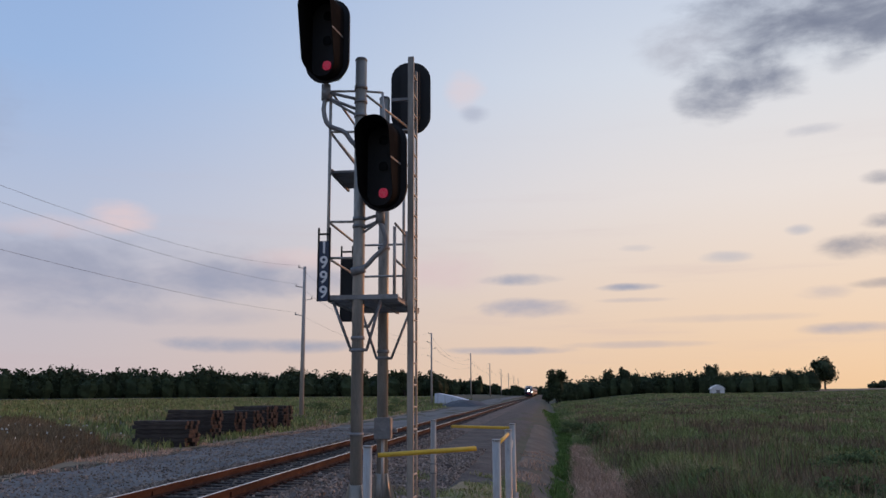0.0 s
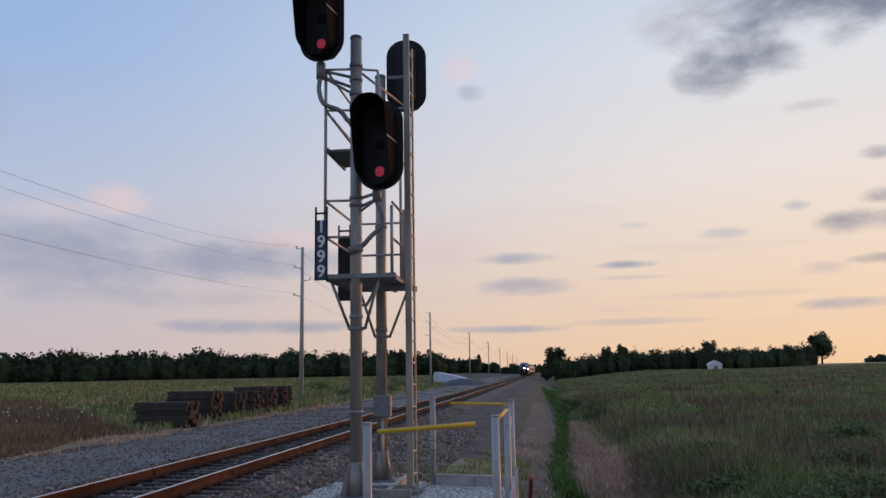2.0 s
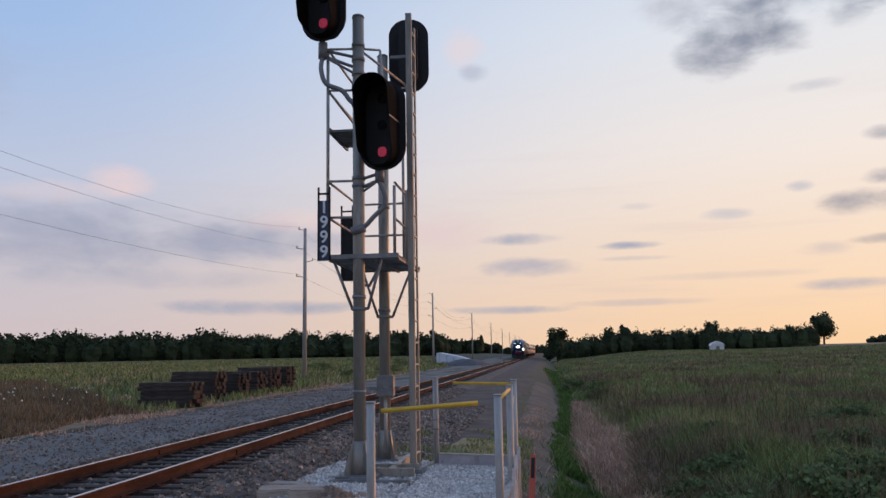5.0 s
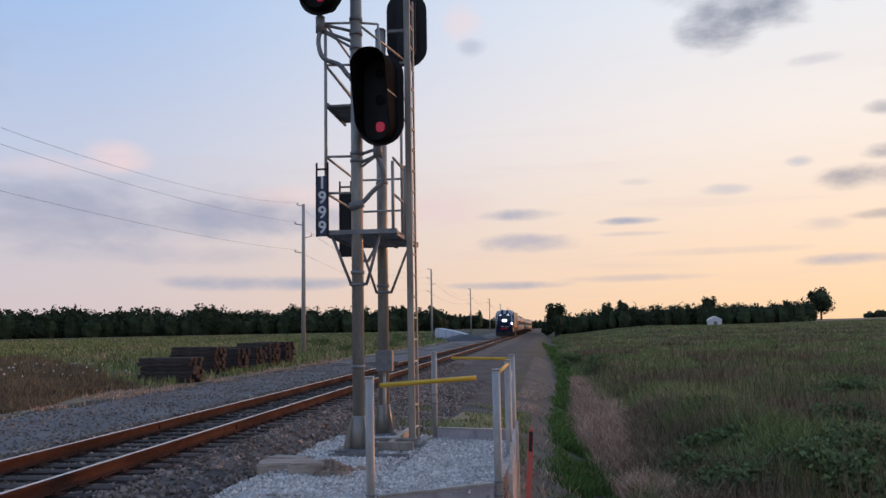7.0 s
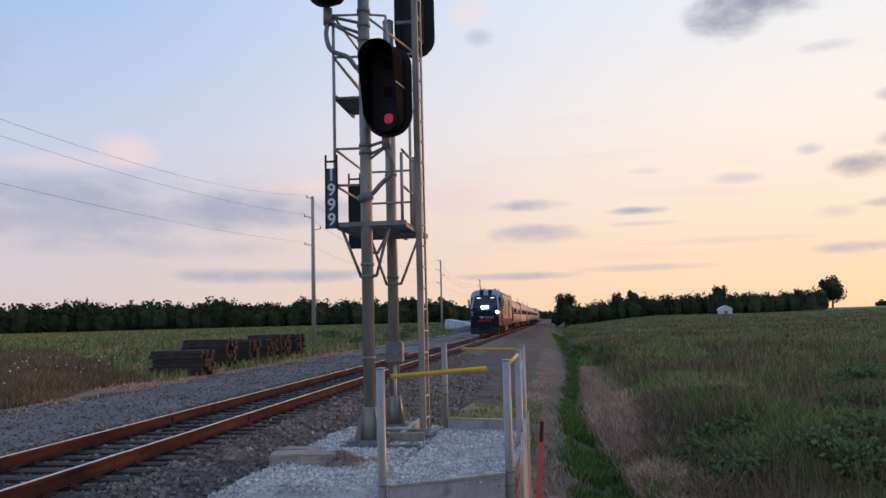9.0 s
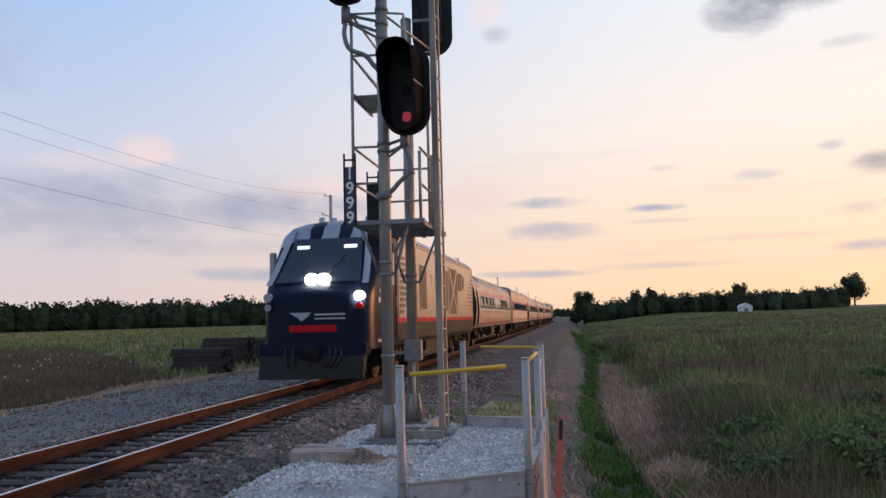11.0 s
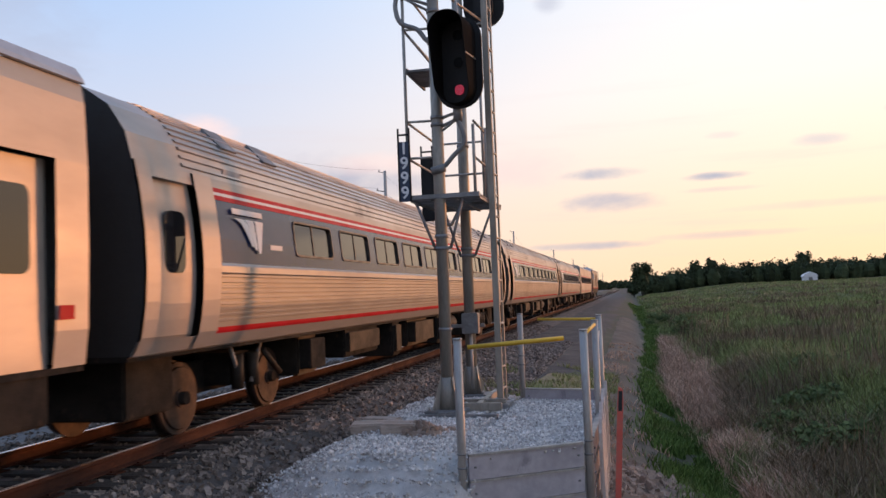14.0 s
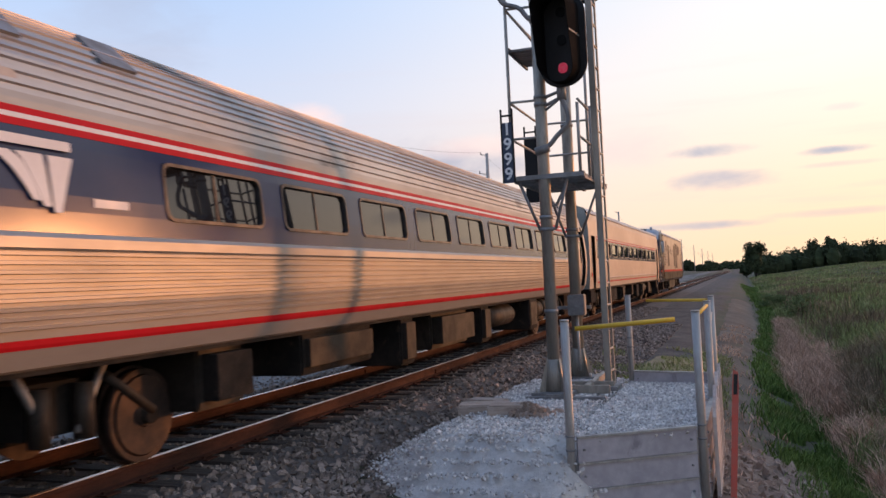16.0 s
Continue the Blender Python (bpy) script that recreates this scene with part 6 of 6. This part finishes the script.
def build_woods():
    r = random.Random(12)
    left = []
    a = -42.0
    while a < -7.0:
        for row in range(3):
            d = 256 + row * 8 + r.uniform(-4, 4)
            x, y = polar(a + r.uniform(-0.3, 0.3), d)
            h = r.uniform(6.0, 8.0) + (0.8 if a < -22 else 0) + 0.7 * row + 2.0 * noise.noise((a * 0.5, 0, 0))
            left.append((x, y, float(ground_z(x, y)) - 0.6, h, r.uniform(2.4, 3.6)))
        a += 0.55
    woods("woods", left, "long dark green wood along the far side of the field", 1)
    right = []
    a = 0.9
    while a < 17.3:
        for row in range(2):
            d = 250 + row * 9 + r.uniform(-3, 3) + a * 1.0
            x, y = polar(a + r.uniform(-0.15, 0.15), d)
            h = r.uniform(5.4, 6.8) + 0.6 * row + 1.1 * noise.noise((a * 0.8, 3, 0))
            right.append((x, y, float(ground_z(x, y)) - 0.4, h, r.uniform(1.8, 2.8)))
        a += 0.33
    woods("woods", right, "dark row of woodland behind the hay field", 2, 0.34)
    mid = []
    for k in range(26):
        az = -6.6 + k * 0.2 + r.uniform(-0.1, 0.1)
        x, y = polar(az, 430 + r.uniform(-15, 15))
        mid.append((x, y, float(ground_z(x, y)) - 0.5, (r.uniform(6.5, 9.5) if az < -4.4 else r.uniform(4.5, 6.5)) * (0.7 if az > -3 else 1), r.uniform(2.2, 3.6)))
    woods("woods", mid, "far woods beside the railway", 3, 0.7)
    end = []
    for k in range(40):
        az = -2.2 + k * 0.10
        x, y = polar(az, 640 + r.uniform(-30, 30))
        end.append((x, y, float(ground_z(x, y)) - 1, r.uniform(4.5, 7.0), r.uniform(2.5, 3.6)))
    woods("woods", end, "hazy far woods at the end of the track", 4, 0.9)
    ridge = []
    for k in range(46):
        az = 20.4 + k * 0.3
        x, y = polar(az, 620 + r.uniform(-20, 20))
        ridge.append((x, y, float(ground_z(x, y)) - 0.8, r.uniform(4.5, 6.5), r.uniform(3.0, 4.5)))
    woods("woods", ridge, "low far woods on the ridge", 5, 0.9)


build_woods()


def tree(x, y, h, w, trunk_h, seed, label, leaf=0.33, count=2200, narrow=1.0, z=None):
    r = random.Random(seed)
    z = float(ground_z(x, y)) if z is None else z
    t = thing("tree", label, "tree", "single trees", at=pose(x, y, z))
    bm = tube(bmesh.new(), (0, 0, -0.3), (0.05, 0, h * 0.55), h * 0.03, 10, h * 0.014)
    for k in range(7):
        a = r.uniform(0, math.tau)
        zz = trunk_h + (h * 0.5 - trunk_h) * k / 7
        tube(bm, (0, 0, zz), (w * 0.6 * math.cos(a), w * 0.6 * math.sin(a), zz + h * 0.2), h * 0.012, 6, h * 0.004)
    part("trunk", bm, M["bark"], t)
    pts, faces = [], []
    for p, f in (lump((0, 0, (h + trunk_h) / 2), (w * 0.7 * narrow, w * 0.7 * narrow, (h - trunk_h) * 0.40), r), crown((0, 0, (h + trunk_h) / 2), (w, w, (h - trunk_h) / 2), count, leaf, r, 16)):
        o = len(pts)
        pts += [tuple(v) for v in p]
        faces += [tuple(i + o for i in q) for q in f]
    raw("crown", pts, faces, M["leaf"], t)
    return t


tree(83.0, 260.0, 9.7, 4.4, 1.0, 31, "broad round lone tree dark against the sunset", z=2.6)
tree(3.0, 214.0, 8.6, 3.0, 0.4, 32, "dark leafy tree at the end of the wood", count=1600)
tree(0.9, 226.0, 4.2, 1.9, 0.3, 35, "small dark tree beside the railway", count=900)
tree(52.0, 268.0, 9.6, 2.6, 1.0, 33, "round tree rising above the wood", count=1300)
tree(24.5, 262.0, 8.9, 2.2, 1.0, 36, "round tree rising above the wood", count=1000)
tree(19.5, 262.0, 8.6, 2.2, 1.0, 37, "round tree rising above the wood", count=1000)
tree(75.5, 268.0, 7.4, 2.0, 0.3, 38, "narrow dark tree at the end of the wood", count=900)
tree(-41.5, 245.0, 8.2, 1.7, 0.3, 34, "slim pointed spruce at the end of the wood", count=900)


def bush(x, y, h, w, seed):
    r = random.Random(seed)
    pts, faces = crown((0, 0, h * 0.45), (w, w, h * 0.5), 1500, 0.05, r, 12)
    ob = raw("bush", [tuple(v) for v in pts], faces, M["shrub"])
    ob.matrix_basis = pose(x, y, float(ground_z(x, y)))
    return tagged(ob, "low dark green bush in the rough grass", "bush", "bushes")


for k, (x, y, h, w) in enumerate(((2.9, 46.0, 1.3, 1.1), (1.9, 60.0, 1.1, 1.0), (60.5, 205.0, 2.4, 3.6), (-21.5, 122.0, 1.6, 1.6), (-17.5, 92.0, 1.0, 1.6), (-24.5, 88.0, 1.0, 1.8), (-18.0, 75.0, 0.8, 1.6), (2.9, 13.4, 0.75, 0.6), (2.5, 15.6, 0.6, 0.55), (3.9, 12.4, 0.85, 0.8), (3.4, 17.0, 0.7, 0.7), (5.2, 15.0, 0.8, 0.9), (6.5, 19.0, 0.8, 1.0), (4.4, 22.0, 0.7, 0.8), (9.0, 26.0, 0.9, 1.3))):
    bush(x, y, h, w, 50 + k)


# ---- far buildings ----
def build_far():
    h = thing("shed", "small white gabled shed in the far field", "shed", at=pose(44.0, 220.0, float(ground_z(44, 220))))
    part("wall", box(bmesh.new(), -1.6, 1.6, 0, 2.6, -0.3, 1.2), M["white"], h)
    part("roof", prism(bmesh.new(), [(-1.85, 1.15), (1.85, 1.15), (1.3, 1.75), (0.0, 2.3), (-1.3, 1.75)], 1, -0.2, 2.8), M["white"], h, "white pitched roof")
    part("door", box(bmesh.new(), -0.45, 0.45, -0.03, 0.0, -0.1, 0.95), M["galv_dark"], h, "grey double door")
    g = float(ground_z(-18, 150))
    w = thing("stockpile", "long low white tarpaulin-covered stockpile beside the track", "stockpile", at=pose(-17.6, 152.0, g))
    b = prism(bmesh.new(), [(-2.6, -0.4), (4.6, -0.4), (4.6, 0.35), (1.0, 1.35), (-2.2, 2.0), (-2.6, 1.9)], 1, 0, 7)
    part("cover", b, M["tarp"], w)
    for k in range(5):
        part("rope", tube(bmesh.new(), (-2.0 + k * 1.3, -0.02, 0.0), (-2.0 + k * 1.3, -0.02, 1.9 - k * 0.36), 0.03, 6), M["galv_dark"], w)
    p = bmesh.new()
    r = random.Random(9)
    n = 16
    rings = []
    for q, (s, z) in enumerate(((1.0, -0.3), (0.75, 0.45), (0.45, 0.95), (0.15, 1.2))):
        rings.append([p.verts.new((5.0 * s * math.cos(k * math.tau / n) * r.uniform(0.9, 1.1), 9.0 * s * math.sin(k * math.tau / n) * r.uniform(0.9, 1.1), z + r.uniform(-0.06, 0.06))) for k in range(n)])
    for a, c in zip(rings, rings[1:]):
        for k in range(n):
            p.faces.new((a[k], a[(k + 1) % n], c[(k + 1) % n], c[k])).smooth = True
    p.faces.new(rings[-1])
    ob = part("gravel_heap", p, M["darkpile"], at=pose(-13.2, 138.0, float(ground_z(-14, 135)) - 0.2))
    tagged(ob, "low heap of dark grey gravel beside the track", "gravel heap")
    verts, faces = [], []
    for j in range(8):
        for i in range(20):
            x, y = 70 + i * 10.0, 236 + j * 6.0 + i * 1.0
            verts.append((x, y, float(ground_z(x, y)) + 0.08 - (0.3 if j in (0, 7) or i == 0 else 0)))
    for j in range(7):
        for i in range(19):
            k = j * 20 + i
            faces.append((k, k + 1, k + 21, k + 20))
    tagged(raw("stubble_field", verts, faces, M["flat"], smooth=True), "dry tan stubble field below the ridge", "field", kind="structure")


build_far()


# ---- grasses ----
def blades(name, x, y, h, w, mat, label, category, lean=0.35, z=None):
    """Bent single blades, each two triangles and a tip, in one mesh."""
    k = len(x)
    z = ground_z(x, y) - 0.02 if z is None else z
    a = rng.uniform(0, math.tau, k)
    side = np.stack([np.cos(a), np.sin(a), np.zeros(k)], -1) * (w / 2)[:, None]
    b = rng.uniform(0, math.tau, k)
    bend = np.stack([np.cos(b), np.sin(b), np.zeros(k)], -1) * (h * lean * rng.uniform(0.2, 1.3, k))[:, None]
    root = np.stack([x, y, z], -1)
    up = np.zeros((k, 3))
    up[:, 2] = h
    mid = root + up * 0.55 + bend * 0.35
    tip = root + up * np.sqrt(np.clip(1 - (lean * 0.6) ** 2, 0.2, 1)) + bend
    v = np.stack([root - side, root + side, mid + side * 0.75, mid - side * 0.75, tip], 1).reshape(-1, 3)
    i = np.arange(k) * 5
    f4 = np.stack([i, i + 1, i + 2, i + 3], -1).tolist()
    f3 = np.stack([i + 3, i + 2, i + 4], -1).tolist()
    return tagged(raw(name, v.tolist(), f4 + f3, mat), label, category, kind="stuff")


def fan(k, az0, az1, d0, d1, power=1.0):
    """Places spread over a fan of directions, denser near by."""
    az = np.radians(rng.uniform(az0, az1, k))
    d = d0 * (d1 / d0) ** (rng.random(k) ** power)
    return d * np.sin(az), d * np.cos(az), d


def clumpy(x, y, s, keep):
    v = np.array([noise.noise((a * s, b * s, 7.0)) for a, b in zip(x, y)])
    return v > keep


# outer edge of the reeds, and middle and half width of the green strip, by distance along the track
REED_Y, REED_EDGE = (7, 12, 15, 20, 25, 30, 40, 60), (1.9, 1.8, 1.75, 2.15, 2.4, 2.1, 1.7, 1.6)
STRIP_Y, STRIP_MID, STRIP_HALF = (7, 11, 15, 19, 23, 40, 60, 120), (1.05, 0.9, 0.72, 0.55, 0.46, 1.0, 1.2, 1.0), (0.45, 0.48, 0.46, 0.34, 0.24, 0.26, 0.3, 0.9)


def build_grass():
    x, y, d = fan(240000, -1.0, 30.0, 7.5, 235.0, 0.8)
    edge = np.interp(y, REED_Y, REED_EDGE) - 0.15 + 0.2 * np.sin(y * 0.4) + 0.15 * np.sin(y * 1.3)
    k = (x > edge)
    x, y, d = x[k], y[k], d[k]
    tall = 0.42 + 0.42 * np.array([noise.noise((a * 0.35, b * 0.2, 1.0)) for a, b in zip(x, y)])
    tall *= 1 - 0.45 * step(d, 45, 120)
    blades("field_grass", x, y, tall * rng.uniform(0.5, 1.3, len(x)), 0.004 + 0.0009 * d, M["blade"], "tall rough green and brown field grass", "grass", 0.6)
    x, y, d = fan(60000, 2.0, 30.0, 9.0, 160.0, 0.8)
    k = (x > 2.4) & clumpy(x, y, 0.12, 0.1)
    x, y, d = x[k], y[k], d[k]
    blades("tan_grass", x, y, rng.uniform(0.4, 0.85, len(x)) * (1 - 0.4 * step(d, 45, 120)), 0.005 + 0.001 * d, M["weed"], "patches of tan and brown dry grass in the field", "grass", 0.45)
    # seed heads and dry stems that stand over it
    x, y, d = fan(6000, 3.0, 30.0, 9.0, 70.0, 0.8)
    k = (x > 2.2) & clumpy(x, y, 0.22, 0.08)
    x, y, d = x[k], y[k], d[k]
    blades("dry_stems", x, y, rng.uniform(0.65, 1.15, len(x)), 0.004 + 0.0009 * d, M["weed"], "pale dry stems standing in the grass", "grass", 0.25)
    x, y, d = fan(9000, 8.0, 30.0, 12.0, 45.0, 0.9)
    k = clumpy(x, y, 0.3, 0.15) & (x > 2.5)
    x, y, d = x[k], y[k], d[k]
    blades("dark_weeds", x, y, rng.uniform(0.35, 0.75, len(x)), 0.02 + 0.001 * d, M["shrub"], "dark leafy weeds in the field", "weeds", 0.9)
    # matted reeds beside the ditch
    y = 9.0 + 34 * rng.random(60000) ** 1.25
    lo, hi = np.interp(y, STRIP_Y, STRIP_MID) + 1.1 * np.interp(y, STRIP_Y, STRIP_HALF), np.interp(y, REED_Y, REED_EDGE)
    x = lo + (hi + 0.25 - lo) * rng.random(len(y)) + 0.1 * rng.normal(size=len(y))
    k = clumpy(x, y, 1.1, -0.12)
    x, y = x[k], y[k]
    blades("dry_reeds", x, y, rng.uniform(0.12, 0.62, len(x)) * (0.6 + 0.5 * np.sin(x * 5 + y * 2.3) ** 2), np.full(len(x), 0.013), M["reed"], "matted pinkish-brown dry reeds along the ditch", "reeds", 0.75)
    y = 9.5 + 17 * rng.random(16000)
    x = np.interp(y, REED_Y, REED_EDGE) + rng.gamma(2.0, 0.35, len(y)) - 0.2
    k = clumpy(x, y, 0.45, -0.02)
    x, y = x[k], y[k]
    blades("dead_weeds", x, y, rng.uniform(0.25, 0.75, len(x)), np.full(len(x), 0.016), M["weed"], "dark brown dead weeds behind the reeds", "weeds", 0.7)
    # fresh strip in the ditch
    y = 7.0 * (120 / 7.0) ** rng.random(52000)
    x = np.interp(y, STRIP_Y, STRIP_MID) + 0.06 * np.sin(y * 0.8) + rng.normal(0, 0.62, len(y)) * np.interp(y, STRIP_Y, STRIP_HALF)
    k = clumpy(x, y, 0.8, -0.33)
    x, y = x[k], y[k]
    d = np.hypot(x, y)
    blades("ditch_grass", x, y, rng.uniform(0.08, 0.26, len(x)), 0.008 + 0.001 * d, M["green"], "fresh bright green grass in the ditch", "grass", 0.6)
    # tufts on the bank and the dry patch behind the pad
    x, y = rng.uniform(-3.4, -0.4, 9000), rng.uniform(12.3, 22.0, 9000)
    k = clumpy(x, y, 0.6, -0.05)
    blades("bank_grass", x[k], y[k], rng.uniform(0.05, 0.2, k.sum()), np.full(k.sum(), 0.018), M["blade"], "short dry grass behind the gravel pad", "grass", 0.7)
    x, y = rng.uniform(-0.9, 0.5, 6000), 6.0 + 30 * rng.random(6000) ** 1.5
    k = clumpy(x, y, 0.9, 0.12)
    blades("bank_grass", x[k], y[k], rng.uniform(0.05, 0.18, k.sum()), np.full(k.sum(), 0.02), M["reed"], "sparse dry grass on the dirt bank", "grass", 0.8)
    # brown weeds beyond the service road
    x, y, d = fan(130000, -50.0, -21.5, 24.0, 58.0, 1.0)
    k = (x < -15.6 - 0.6 * np.sin(y * 0.5)) & (y < 20 + (-x - 15) * 1.1 + 10) & ~((x > -19.5) & (y > 32))
    x, y, d = x[k], y[k], d[k]
    blades("brown_weeds", x, y, rng.uniform(0.25, 0.8, len(x)) * (0.35 + 0.65 * step(-x, 15.2, 19.0)), np.full(len(x), 0.035), M["weed"], "tall brown weeds beyond the service road", "weeds", 0.4)
    k = rng.random(len(x)) < 0.002
    fx, fy = x[k], y[k]
    blades("white_flowers", fx, fy, np.full(len(fx), 0.07), np.full(len(fx), 0.09), M["flower"], "scattered white wild flowers", "flowers", 0.4, ground_z(fx, fy) + rng.uniform(0.6, 0.95, len(fx)))
    # green field behind
    x, y, d = fan(70000, -44.0, -5.0, 32.0, 210.0, 0.8)
    k = (x < -15.2) & ~((d < 60) & (y < 20 + (-x - 15) * 1.1 + 10))
    x, y, d = x[k], y[k], d[k]
    blades("meadow_grass", x, y, rng.uniform(0.15, 0.5, len(x)), 0.02 + 0.0012 * d, M["blade"], "green meadow grass towards the far wood", "grass", 0.5)
    x, y = rng.uniform(-16.8, -14.0, 12000), rng.uniform(14, 60, 12000)
    k = clumpy(x, y, 0.5, -0.05)
    blades("verge_grass", x[k], y[k], rng.uniform(0.04, 0.2, k.sum()), np.full(k.sum(), 0.03), M["reed"], "short dry grass on the verge", "grass", 0.8)


build_grass()


# ---- what moves ----
def front_y(t):
    return 11.4 - 28.8 * (t - 11.3)


def motions():
    for ob, s in TRAIN:
        rows = []
        for k in range(33):
            t = k * 0.5
            y = front_y(t) + s
            rows.append((t, pose(TRACK_X, y, 0)))
        walk(ob, rows)


motions()
